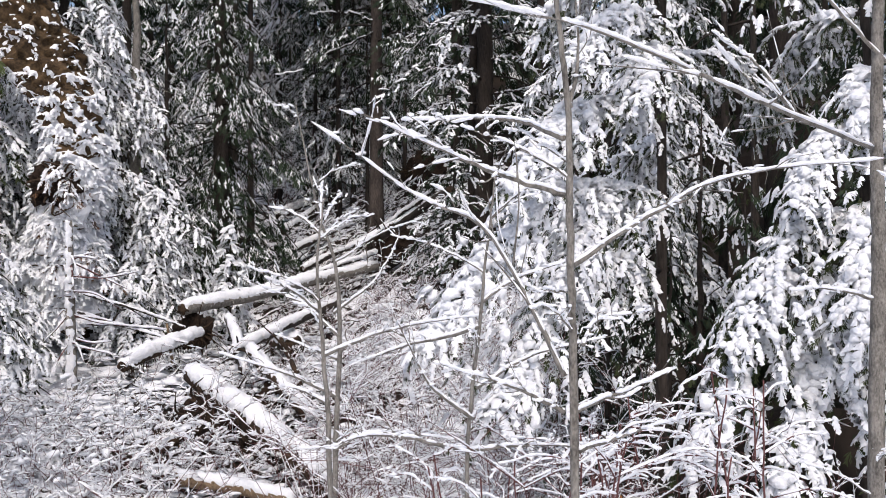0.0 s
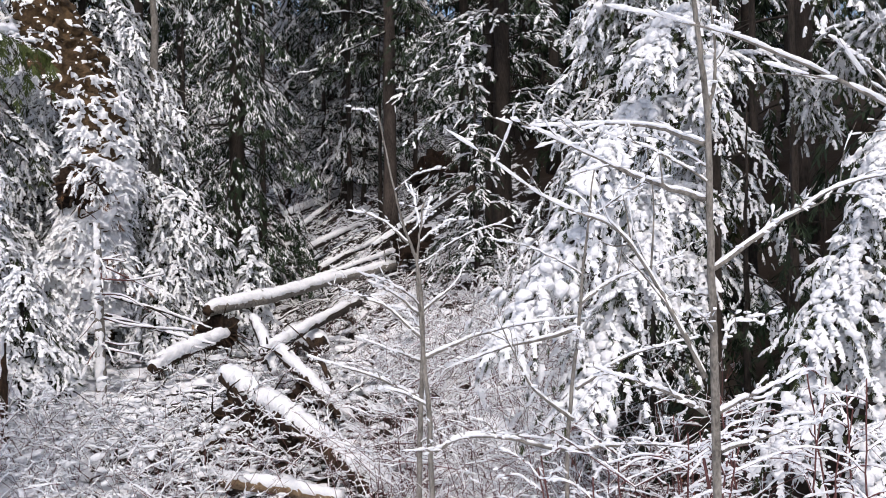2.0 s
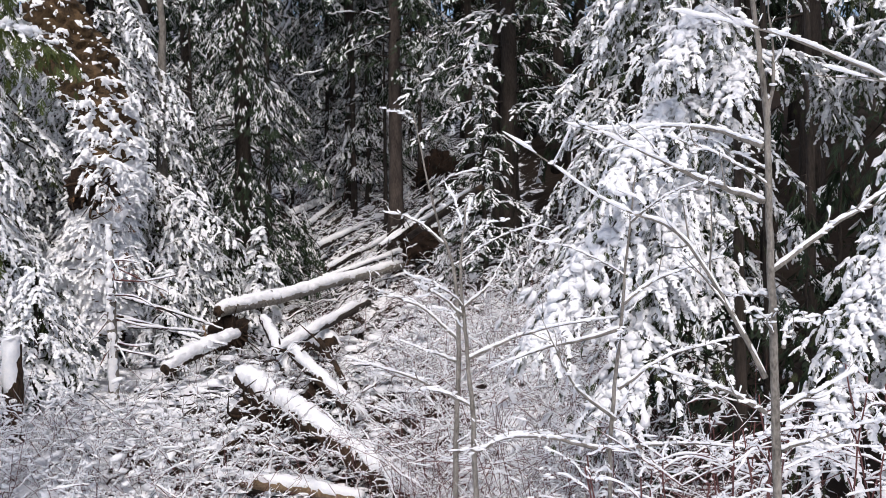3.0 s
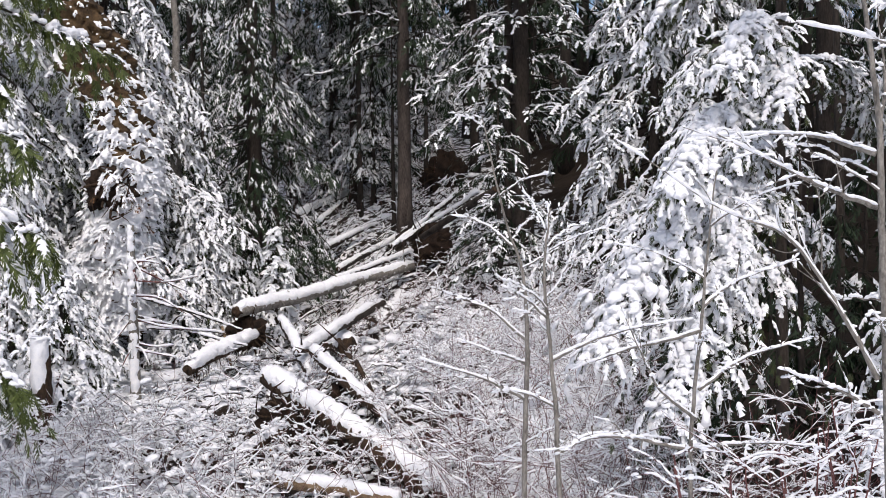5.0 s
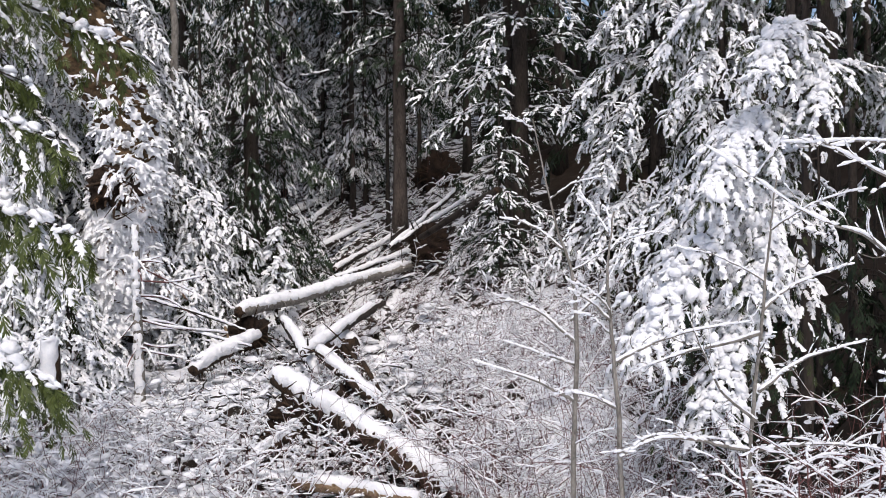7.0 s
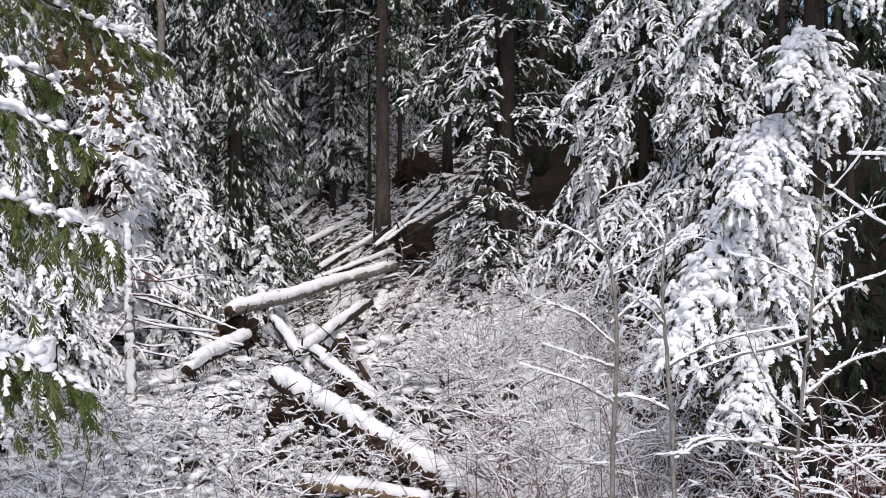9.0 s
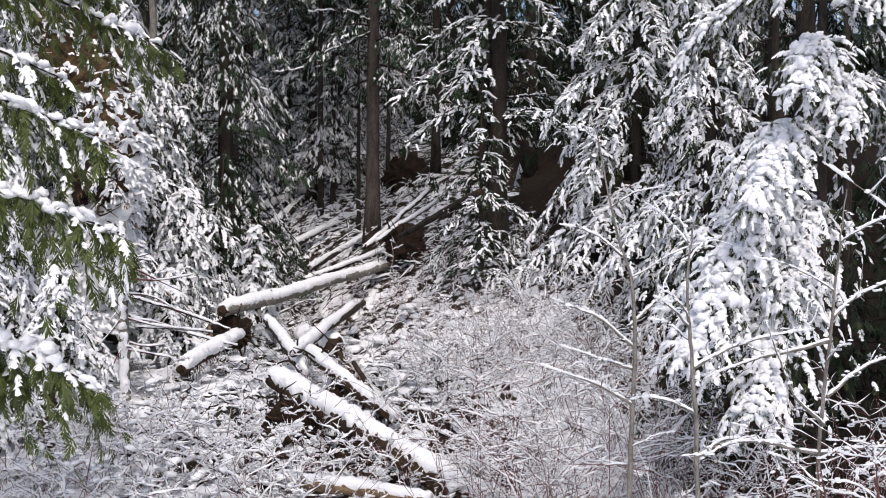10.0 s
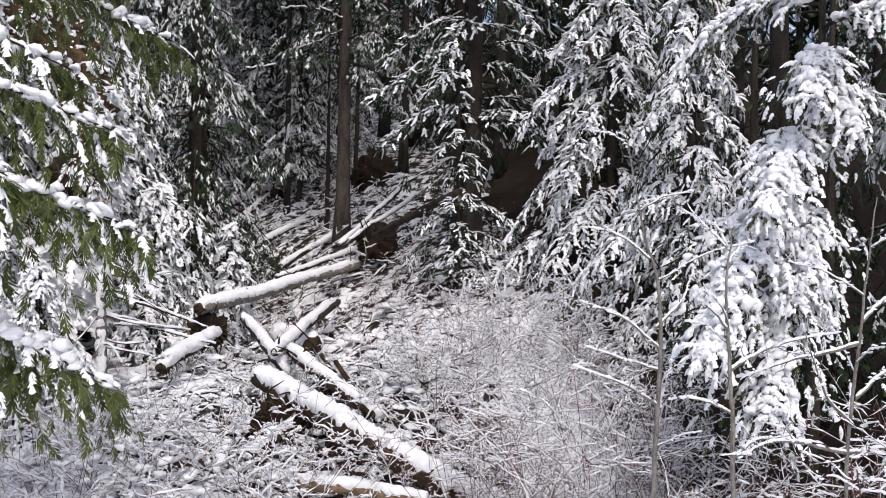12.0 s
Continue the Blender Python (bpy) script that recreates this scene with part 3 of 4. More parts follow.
# ---- conifers ----
def trunk_mesh(ob, x, y, z0, height, r, rng, bark=BARK, lean=(0, 0), sides=10):
    n = 18
    p = np.stack([x + lean[0] * np.linspace(0, 1, n), y + lean[1] * np.linspace(0, 1, n), np.linspace(z0 - 0.3, z0 + height, n)], 1)
    p[:, :2] += rng.normal(0, 0.015, (n, 2))
    rad = r * (1 - np.linspace(0, 0.93, n) ** 1.3)
    rad[0] *= 1.5
    rad[1] *= 1.12
    bag = Bag()
    bag.add(*tube(p, rad, sides, 0.06, rng))
    part("trunk", bag, [bark], ob)


def conifer(name, label, x, y, height, r, radius, first, count, sprays, size, snow, hang=0.5, needles=NEEDLES, seed=0, dens=1.5, drop=0.35, group="", thick=0.0, lean=(0, 0), taper=0.8, bark=BARK):
    """A conifer: trunk, and a crown of boughs in loose whorls from the height first up, longest at the bottom.
    The boughs on the side turned away from the path are built more coarsely."""
    rng = np.random.default_rng(seed)
    z0 = ground_z(x, y)
    ob = thing(name, label, "tree", x, y, z0, group)
    trunk_mesh(ob, x, y, z0, height, r, rng, bark, lean)
    bag = Bag()
    for k in range(count):
        h = (k + rng.random()) / count
        z = z0 + first + (height - first) * h**1.15
        h = (z - z0 - first) / (height - first)
        length = radius * max(0.12, (1 - h) ** taper) * rng.uniform(0.6, 1.15)
        a = k * 2.39996 + rng.uniform(-0.5, 0.5)
        c = np.array([x + lean[0] * h, y + lean[1] * h, z])
        tip = c + (length * math.cos(a), length * math.sin(a), -drop * length * rng.uniform(0.5, 1.4))
        # coarser where it is turned away, or high overhead
        over = z - 0.9 * length > 6.0 + 0.31 * y
        away = over or math.sin(a) > 0.45
        if thick and not away:
            laden_bough(bag, c, tip, rng, sprays, FLAKES, size, thick, hang, 0.16, 0.27, dens, snow, 0.9, 5 if length > 1.6 else 4)
        else:
            bough(bag, c, tip, rng, COARSE if away else sprays, (max(size * 4, 1.4) if over else max(size * 2.0, 0.5)) if away else size, 0.0 if over else snow, hang, 0.15, 0.3, min(dens, 0.5) if away else dens)
    laden_part("crown", bag, [needles, SNOW, BARK], ob, "drooping needled boughs")
    return ob


def laden_fir(name, label, x, y, height, r, tips, seed, size, thick, hang, needles=NEEDLES, dens=2.0, width=0.36, load=0.8, crest=1.2, arch=0.2, steps=6, body=0.8):
    """A conifer close by, each of its boughs a part of its own."""
    rng = np.random.default_rng(seed)
    z0 = ground_z(x, y)
    ob = thing(name, label, "tree", x, y, z0)
    trunk_mesh(ob, x, y, z0, height, r, rng, BARK, (0, 0), 12)
    for tx, ty, tz, rise in tips:
        bag = Bag()
        laden_bough(bag, (x, y, tz + rise), (tx, ty, tz), rng, FINE, PADS, size * rng.uniform(0.9, 1.1), thick * rng.uniform(0.8, 1.2), hang, arch, width, dens, load * rng.uniform(0.8, 1.15), crest, steps, CLUMPS, body)
        laden_part("bough", bag, [needles, SNOW, BARK], ob)
    return ob


# the fir that reaches in from the western edge
rl = np.random.default_rng(71)
TIPS = [(-5.5, 10.9, 7.0, 0.35), (-5.85, 9.3, 5.75, 0.4), (-5.5, 9.0, 4.75, 0.4), (-5.68, 8.9, 3.25, 0.6), (-5.9, 10.4, 8.2, 0.35), (-6.3, 9.8, 6.4, 0.4), (-6.5, 8.2, 5.2, 0.4), (-6.6, 9.4, 3.4, 0.6), (-6.1, 10.8, 7.6, 0.4)]
laden_fir("fir_tree", "green fir with snow along the tops of its drooping boughs", -8.5, 9.6, 14, 0.2, TIPS, 71, 0.2, 0.03, 1.5, NEEDLES_GREEN_LIT, 3.2, 0.19, 0.15, 2.8, 0.1, 6, 0)

# heavily laden firs close on the eastern side
TIPS = [(1.25, 8.6, 6.3, 0.5), (0.6, 8.3, 5.1, 0.7), (-0.15, 8.0, 3.7, 1.3), (0.45, 7.9, 3.05, 1.2), (1.9, 8.8, 6.0, 0.5), (1.0, 8.3, 4.1, 0.9), (1.6, 8.2, 7.7, 0.5), (3.4, 8.8, 7.0, 0.5), (2.6, 12.4, 5.0, 0.7), (4.2, 11.2, 6.0, 0.7), (1.2, 11.8, 7.2, 0.6)]
laden_fir("fir_tree", "fir with boughs bent low under heavy pillows of snow", 2.5, 10.4, 11, 0.08, TIPS, 72, 0.125, 0.042, 0.95, NEEDLES, 2.4, 0.25, 0.74, 1.6, 0.2, 7, 0.9)
TIPS = [(2.3, 7.3, 3.7, 1.0), (1.95, 7.0, 2.95, 1.2), (3.05, 7.9, 4.9, 0.7), (3.75, 8.1, 5.6, 0.6), (2.3, 6.5, 2.3, 1.3), (3.2, 6.9, 3.8, 0.9), (4.1, 7.2, 4.6, 0.8), (3.4, 6.5, 2.6, 1.1), (4.4, 7.4, 6.5, 0.5), (5.4, 10.2, 5.0, 0.7), (4.0, 11.2, 6.2, 0.7)]
laden_fir("fir_tree", "fir with boughs bent low under heavy pillows of snow", 4.3, 9.2, 10, 0.08, TIPS, 73, 0.125, 0.042, 1.0, NEEDLES, 2.4, 0.25, 0.7, 1.6, 0.2, 7, 0.9)

FIRS = [
    # name, label, x, y, height, trunk, radius, first bough, boughs, shapes, spray, snow, hang, needles, dens, drop, snow pillows
    ("cedar_tree", "broad cedar hung all over with drooping snow-laden sprays", -10.3, 24.6, 12.2, 0.3, 5.0, 2.0, 110, MEDIUM, 0.21, 0.9, 1.0, NEEDLES, 1.8, 0.75, 0.042),
    ("cedar_tree", "tall cedar hung all over with drooping snow-laden sprays", -12.6, 20.5, 14, 0.3, 4.2, 2.0, 80, MEDIUM, 0.24, 0.92, 1.0, NEEDLES, 1.4, 0.75, 0.045),
    ("cedar_tree", "young cedar bowed under clumps of snow", -10.2, 18.6, 5.4, 0.12, 2.2, 0.9, 56, MEDIUM, 0.17, 0.92, 0.95, NEEDLES, 1.25, 0.7, 0.048),
    ("cedar_tree", "young cedar bowed under clumps of snow", -8.5, 17.0, 2.9, 0.07, 1.3, 0.5, 38, MEDIUM, 0.15, 0.86, 0.95, NEEDLES, 1.2, 0.6, 0.048),
    ("cedar_tree", "small cedar bowed under clumps of snow", -8.9, 15.2, 2.0, 0.06, 1.0, 0.4, 30, MEDIUM, 0.15, 0.86, 0.95, NEEDLES, 1.2, 0.6, 0.048),
    ("cedar_tree", "small cedar bowed under clumps of snow", -7.4, 21.6, 2.6, 0.06, 1.3, 0.6, 34, MEDIUM, 0.16, 0.84, 0.95, NEEDLES, 1.2, 0.6, 0.048),
    ("cedar_tree", "young cedar bowed under clumps of snow", -7.35, 23.2, 4.3, 0.08, 1.9, 0.5, 40, MEDIUM, 0.18, 0.86, 0.95, NEEDLES, 1.3, 0.7, 0.046),
    ("cedar_tree", "small cedar bowed under clumps of snow", -9.4, 20.2, 2.2, 0.06, 1.2, 0.5, 34, MEDIUM, 0.16, 0.84, 0.95, NEEDLES, 1.2, 0.6, 0.048),
    ("fir_tree", "dark green fir with light snow on its drooping twigs", -6.9, 28.2, 16, 0.28, 3.1, 1.4, 84, DUSTED, 0.3, 0.85, 0.95, NEEDLES_DARK_SHADE, 1.2, 0.8, 0.0),
    ("fir_tree", "dark fir with snowy twigs behind the broad cedar", -8.1, 26.6, 10.0, 0.12, 1.9, 0.8, 46, DUSTED, 0.26, 0.9, 0.9, NEEDLES_DARK_SHADE, 1.0, 0.7, 0.0),
    ("fir_tree", "little fir thick with snow beside the fallen trunk", -5.55, 23.6, 3.2, 0.05, 0.85, 0.4, 32, MEDIUM, 0.16, 0.75, 0.7, NEEDLES, 1.5, 0.5, 0.05),
    ("fir_tree", "tall fir with bare lower trunk on the far slope", -2.3, 31.2, 26, 0.24, 3.4, 5.2, 52, DUSTED, 0.34, 0.6, 0.7, NEEDLES_DARK_SHADE, 1.0, 0.45, 0.0),
    ("fir_tree", "tall dark fir with snow on its spreading boughs", 1.2, 26.0, 18, 0.28, 3.8, 3.4, 62, DUSTED, 0.24, 0.48, 0.6, NEEDLES_DARK_SHADE, 1.3, 0.4, 0.04),
    ("fir_tree", "dark young fir dusted with snow beside the gully", 0.3, 23.6, 5.4, 0.08, 2.0, 0.3, 46, DUSTED, 0.16, 0.4, 0.6, NEEDLES_DARK_SHADE, 1.35, 0.4, 0.028),
    ("fir_tree", "snow-laden fir with drooping boughs above the thicket", 4.0, 22.0, 10.5, 0.16, 3.5, 0.8, 70, MEDIUM, 0.2, 0.86, 0.85, NEEDLES, 1.9, 0.75, 0.04),
    ("fir_tree", "snow-laden fir with drooping boughs above the thicket", 4.1, 17.6, 9.0, 0.16, 2.9, 0.8, 66, MEDIUM, 0.17, 0.76, 1.0, NEEDLES, 1.9, 0.85, 0.038),
    # added to fill the shaded ground; the dark is in their needles
    ("fir_tree", "small fir added under the laden firs, shade put into its dark needles", 1.9, 12.8, 2.9, 0.05, 1.1, 0.3, 26, MEDIUM, 0.24, 0.14, 0.6, NEEDLES_DARK_SHADE, 1.0, 0.4, 0.0),
    ("fir_tree", "small fir added under the laden firs, shade put into its dark needles", 3.0, 12.0, 3.3, 0.05, 1.2, 0.3, 28, MEDIUM, 0.25, 0.1, 0.6, NEEDLES_DARK_SHADE, 1.0, 0.4, 0.0),
    ("fir_tree", "small fir added under the laden firs, shade put into its dark needles", 4.2, 12.6, 3.8, 0.05, 1.3, 0.3, 28, MEDIUM, 0.26, 0.1, 0.6, NEEDLES_DARK_SHADE, 1.0, 0.4, 0.0),
    ("fir_tree", "small fir added under the laden firs, shade put into its dark needles", 2.6, 14.4, 3.6, 0.05, 1.2, 0.3, 26, MEDIUM, 0.26, 0.12, 0.6, NEEDLES_DARK_SHADE, 1.0, 0.4, 0.0),
    ("fir_tree", "small fir added under the laden firs, shade put into its dark needles", 5.4, 14.2, 4.2, 0.06, 1.4, 0.3, 26, MEDIUM, 0.28, 0.1, 0.6, NEEDLES_DARK_SHADE, 1.0, 0.4, 0.0),
    # darkened and nearly snowless, standing in for shaded gaps between boughs
    ("fir_tree", "fir with little snow among dark trunks, darkened for the shade there", 6.3, 12.6, 13, 0.17, 2.6, 1.4, 40, MEDIUM, 0.34, 0.06, 0.7, NEEDLES_DARK_SHADE, 1.1, 0.6, 0.0),
    ("fir_tree", "fir with little snow among dark trunks, darkened for the shade there", 7.4, 9.4, 12, 0.15, 2.5, 1.0, 36, MEDIUM, 0.34, 0.08, 0.7, NEEDLES_DARK_SHADE, 1.1, 0.6, 0.0),
]
for k, (name, label, x, y, h, r, rad, first, count, sh, size, snow, hang, nd, dens, drop, thick) in enumerate(FIRS):
    tall = "bare lower trunk" in label
    tree = conifer(name, label, x, y, h, r, rad, first, count, sh, size, snow, hang, nd, 100 + k, dens, drop, "", thick, bark=BARK_BROWN if tall else BARK)
    if tall:
        # two long dead limbs, lined with snow
        for pts in ([(-2.4, 31.0, 11.9), (-3.6, 30.6, 11.2), (-4.6, 30.4, 10.5), (-5.6, 30.2, 10.3)], [(-2.4, 31.0, 12.3), (-3.3, 30.7, 12.5), (-4.5, 30.5, 12.4)]):
            rng = np.random.default_rng(190)
            bag, p = Bag(), curve(pts, 16)
            p[1:-1] += rng.normal(0, 0.03, (15, 3))
            bag.add(*tube(p, np.linspace(0.035, 0.008, 17), 5), 0)
            snow_on(bag, curve(p, 40), 0.02, rng, 0.045, 1, 0.95)
            laden_part("dead_limb", bag, [BARK, SNOW], tree)

for k, (x, y, h, rad) in enumerate([(-5.7, 40.5, 15, 2.6), (-3.7, 37.5, 11, 2.2), (-7.6, 42.5, 17, 2.8), (-2.0, 41.0, 15, 2.6), (-4.4, 44.0, 18, 3.0)]):
    conifer("fir_tree", "slender fir up the gully, finely dusted with snow", x, y, h, 0.11, rad, 1.6, 60, DUSTY, 0.3, 0.97, 0.8, NEEDLES_DARK_SHADE, 280 + k, 0.8, 0.5, "dusted firs up the gully")

# the wood behind: dark firs with bare lower trunks, further up the slope
BACK = [(-13, 30), (-10.5, 35), (-15, 40), (-8, 44), (-11.5, 50), (-5.2, 48), (-2.6, 44), (-7, 56), (-3.5, 60), (0.5, 37), (0.8, 48), (3.6, 33), (3.4, 41), (5.8, 28), (7.4, 20), (6.8, 35), (9.5, 26), (10, 17), (11, 34), (13, 24), (-18, 28), (4.5, 54), (9, 46), (-14, 62), (14, 44), (-17, 35), (-20, 46), (-4.6, 39), (-9.5, 40), (8.6, 14.2), (-12.5, 28), (-11, 31.5), (5.2, 38), (1.8, 43), (14.5, 16), (17.5, 23), (20, 29), (26, 36), (31, 45), (37, 56), (-25, 41), (-31, 54), (15.4, 40), (20.5, 43), (24, 57), (7.2, 30.5), (4.6, 46), (10.5, 40)]
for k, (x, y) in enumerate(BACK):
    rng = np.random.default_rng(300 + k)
    conifer("fir_tree", "tall dark fir of the wood behind, dusted with snow", x, y, rng.uniform(22, 30), rng.uniform(0.17, 0.27), rng.uniform(3.0, 3.8), rng.uniform(1.5, 3.5), (24 if abs(x) > 13 else 38 if y < 40 else 26), DUSTY if x < 1 else FAINT, 0.38 if y < 38 else (0.5 if y < 46 else 0.75), 0.35 if x > 2 else 0.95, 0.7, NEEDLES_DARK_SHADE, 300 + k, 0.36 if abs(x) > 13 else 0.48, 0.5, "firs of the wood behind")
# firs whose high crowns, out of view, are added to shade the gully
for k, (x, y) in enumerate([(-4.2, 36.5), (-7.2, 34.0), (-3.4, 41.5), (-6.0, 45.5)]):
    conifer("fir_tree", "tall fir with a long bare trunk, its unseen high crown added to shade the gully", x, y, 27, 0.11 + 0.01 * k, 4.4, 10.0, 44, FAINT, 0.6, 0.95, 0.6, NEEDLES_DARK_SHADE, 400 + k, 1.1, 0.4, "high-crowned firs over the gully")
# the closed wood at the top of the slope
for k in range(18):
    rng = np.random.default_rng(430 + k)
    conifer("fir_tree", "distant fir at the top of the slope", -27 + 4.3 * k + rng.uniform(-1.2, 1.2), rng.uniform(62, 76), rng.uniform(24, 32), 0.3, 4.9, 1.0, 36, FAINT, 1.4, 0.6, 0.7, NEEDLES_DARK_SHADE, 430 + k, 1.4, 0.5, "distant firs")

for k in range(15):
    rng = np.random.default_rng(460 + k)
    conifer("fir_tree", "distant fir at the top of the slope", -36 + 5.6 * k + rng.uniform(-1.2, 1.2), rng.uniform(82, 95), rng.uniform(26, 34), 0.35, 5.4, 1.0, 26, COARSE, 2.0, 0.35, 0.7, NEEDLES_DARK_SHADE, 460 + k, 1.2, 0.5, "distant firs")

# bare trunks
def bare_trunk(name, label, x, y, height, r, seed, bark=BARK, lean=(0, 0), snow=False):
    rng = np.random.default_rng(seed)
    z0 = ground_z(x, y)
    ob = thing(name, label, "tree", x, y, z0)
    trunk_mesh(ob, x, y, z0, height, r, rng, bark, lean)
    for k in range(6):
        z = z0 + height * rng.uniform(0.2, 0.9)
        g = rng.uniform(0, 6.28)
        d = np.array([math.cos(g), math.sin(g), -0.2])
        c = np.array([x, y, z]) + np.array([*lean, 0]) * (z - z0) / height
        bag = Bag()
        bag.add(*tube(curve([c, c + d * 0.5, c + d * rng.uniform(0.7, 1.4) + (0, 0, -0.15)], 5), np.linspace(0.02, 0.004, 6), 4))
        part("dead_branch", bag, [bark], ob)
    return ob


bare_trunk("bare_tree", "straight pale brown trunk rising between the firs", -8.5, 25.0, 13, 0.2, 1, BARK_GREY, (0.1, 0))
bare_trunk("bare_tree", "thin dark trunk on the far slope", -2.75, 33.0, 8, 0.09, 2)
bare_trunk("bare_tree", "thin dark trunk on the far slope", -1.5, 36.0, 9, 0.1, 3)
bare_trunk("bare_tree", "thin dark trunk in the shade of the firs", 2.3, 12.6, 4.6, 0.06, 5)
bare_trunk("bare_tree", "thin dark trunk in the shade of the firs", 3.4, 12.0, 4.6, 0.06, 6)
bare_trunk("bare_tree", "thin dark trunk in the shade of the firs", 4.6, 13.4, 11, 0.08, 7)
bare_trunk("bare_tree", "thin dark trunk in the shade of the firs", 5.4, 17.4, 12, 0.1, 8)
bare_trunk("bare_tree", "thin dark trunk in the shade of the firs", 0.9, 26.5, 14, 0.2, 9)


def snag():
    """The white dead stem, broken off, with bare side twigs."""
    rng = np.random.default_rng(8)
    ob = thing("dead_snag", "broken dead stem plastered white with snow", "tree trunk", -7.78, 19.0, 2.0)
    p = curve([(-7.75, 19.0, 1.1), (-7.8, 19.0, 3.5), (-7.83, 19.0, 5.1)], 14)
    bag = Bag()
    bag.add(*tube(p, np.linspace(0.12, 0.075, 15), 9, 0.08, rng))
    part("stem", bag, [BARK_GREY], ob)
    bag = Bag()
    fine = curve(p, 70)
    bag.add(*tube(fine + np.stack([0.012 * np.sin(np.arange(71) * 0.9), rng.normal(-0.03, 0.006, 71), 0 * fine[:, 0]], 1), np.linspace(0.105, 0.07, 71) * rng.uniform(0.8, 1.15, 71), 11, 0.2, rng))
    part("snow_plaster", bag, [SNOW], ob, "snow blown against the stem")
    for k in range(20):
        z = rng.uniform(2.4, 4.4)
        d = np.array([rng.uniform(-0.5, 1.5), rng.uniform(-0.8, 0.3), rng.uniform(-0.9, 0.2)])
        q = curve([(-7.78, 19.0, z), np.array((-7.78, 19.0, z)) + d * 0.5 + (0, 0, rng.uniform(-0.1, 0.2)), np.array((-7.78, 19.0, z)) + d], 7)
        bag = Bag()
        bag.add(*tube(q, np.linspace(0.022, 0.006, 8), 4), 0)
        snow_on(bag, q, 0.015, rng, 0.035, 1, 0.95)
        laden_part("dead_branch", bag, [TWIG, SNOW], ob)


snag()


def dead_cedar():
    """A dead brown cedar top, tipped over, its sprays hanging brown under the snow."""
    rng = np.random.default_rng(12)
    ob = thing("dead_cedar", "tipped dead cedar with rusty brown sprays under snow", "tree", -8.8, 20.6, 2.5)
    p = curve([(-8.5, 21.4, 2.4), (-8.7, 21.0, 5.2), (-9.0, 20.6, 7.6), (-9.4, 20.4, 9.4)], 30)
    p += rng.normal(0, 0.03, p.shape)
    bag = Bag()
    bag.add(*tube(p, np.linspace(0.2, 0.08, 31) * rng.uniform(0.8, 1.15, 31), 12, 0.2, rng))
    part("trunk", bag, [ROT], ob)
    for k in range(12):
        c = p[rng.integers(5, 16)]
        g = rng.uniform(-2.8, -0.3)
        w = rng.uniform(0.6, 1.5)
        bag = Bag()
        laden_bough(bag, c, c + (w * math.cos(g), w * math.sin(g), -w * rng.uniform(0.2, 0.7)), rng, MEDIUM, FLAKES, 0.17, 0.045, 0.9, 0.15, 0.4, 1.5, 0.7, 1.2)
        laden_part("dead_bough", bag, [NEEDLES_DEAD, SNOW, ROT], ob, "rusty brown dead sprays")


dead_cedar()


def earth_bank():
    """A steep bank of bare sandy soil, with snow caught on its ledges."""
    rng = np.random.default_rng(530)
    rows, cols = 170, 64
    heights = np.linspace(2.6, 10.9, rows)
    x = np.where(heights > 6.9, -8.35 - 0.42 * (heights - 6.9), -8.35 - 0.18 * (6.9 - heights))
    half = np.interp(heights, [2.6, 5.5, 7, 9, 10.9], [1.0, 0.7, 0.65, 0.85, 0.6])
    bare = np.interp(heights, [2.6, 6.0, 6.6, 8.0, 8.6, 10.9], [-1.0, -1.0, -0.15, 0.0, 0.28, 0.4])
    g = np.linspace(0, 2 * math.pi, cols)
    soil, snow, high = np.zeros((rows, cols, 3)), np.zeros((rows, cols, 3)), np.zeros((rows, cols))
    for i, (z, cx, a) in enumerate(zip(heights, x, half)):
        for j, q in enumerate(g):
            c, d = math.cos(q), math.sin(q)
            p = Vector((cx + a * c, 21.0 + 0.9 * d, z))
            step = (z * 2.6 + 0.9 * p.x + 1.2 * noise.noise(p * 1.6)) % 1.0
            k = 1 + 0.3 * noise.noise(p * 1.3) + 0.2 * noise.noise(p * 4) + 0.12 * noise.noise(p * 11) - 0.16 * step
            soil[i, j] = cx + a * c * k, 21.0 + 0.9 * d * k, z + 0.1 * noise.noise(p * 3)
            m = noise.noise(Vector((p.x * 3.4, p.y * 3.4, (z + 0.5 * p.x) * 8.5))) + 0.6 * noise.noise(p * 14) - bare[i]
            high[i, j] = m
            t = 0.02 + 0.09 * min(m, 0.6) if m > 0 else -0.06
            snow[i, j] = soil[i, j] + np.array([c, d, 0.5]) * t
    snow += rng.normal(0, 0.008, snow.shape)
    ob = thing("earth_bank", "steep bank of bare sandy brown soil with snow on its ledges", "earth bank", -8.6, 21.0, 2.6)
    bag = Bag()
    bag.add(soil.reshape(-1, 3), cover_faces(np.ones((rows, cols))))
    part("soil", bag, [EARTH], ob)
    bag = Bag()
    bag.add(snow.reshape(-1, 3), cover_faces(high))
    # crusts and sprays of snow that stand off the ledges
    i, j = np.nonzero((high > 0.1) & (np.sin(g)[None] < 0.3))
    k = rng.choice(len(i), 1500)
    at = snow[i[k], j[k]] + rng.normal(0, 0.03, (1500, 3))
    way = np.stack([np.cos(g[j[k]]), np.sin(g[j[k]]), np.full(1500, -0.9)], 1) + rng.normal(0, 0.5, (1500, 3))
    size = rng.uniform(0.1, 0.26, 1500)
    heap(bag, FLAKES, at, way, np.stack([size, 0.7 * size, np.full(1500, 0.06)], 1), rng, 0)
    tagged(part("snow", bag, [SNOW], ob, "ragged ledges of snow on the soil"), kind="stuff")


# a dark lump in place of the shaded hollow in the bank
root_or_shade_lump(-8.62, 20.15, 5.95, 0.48, 14)
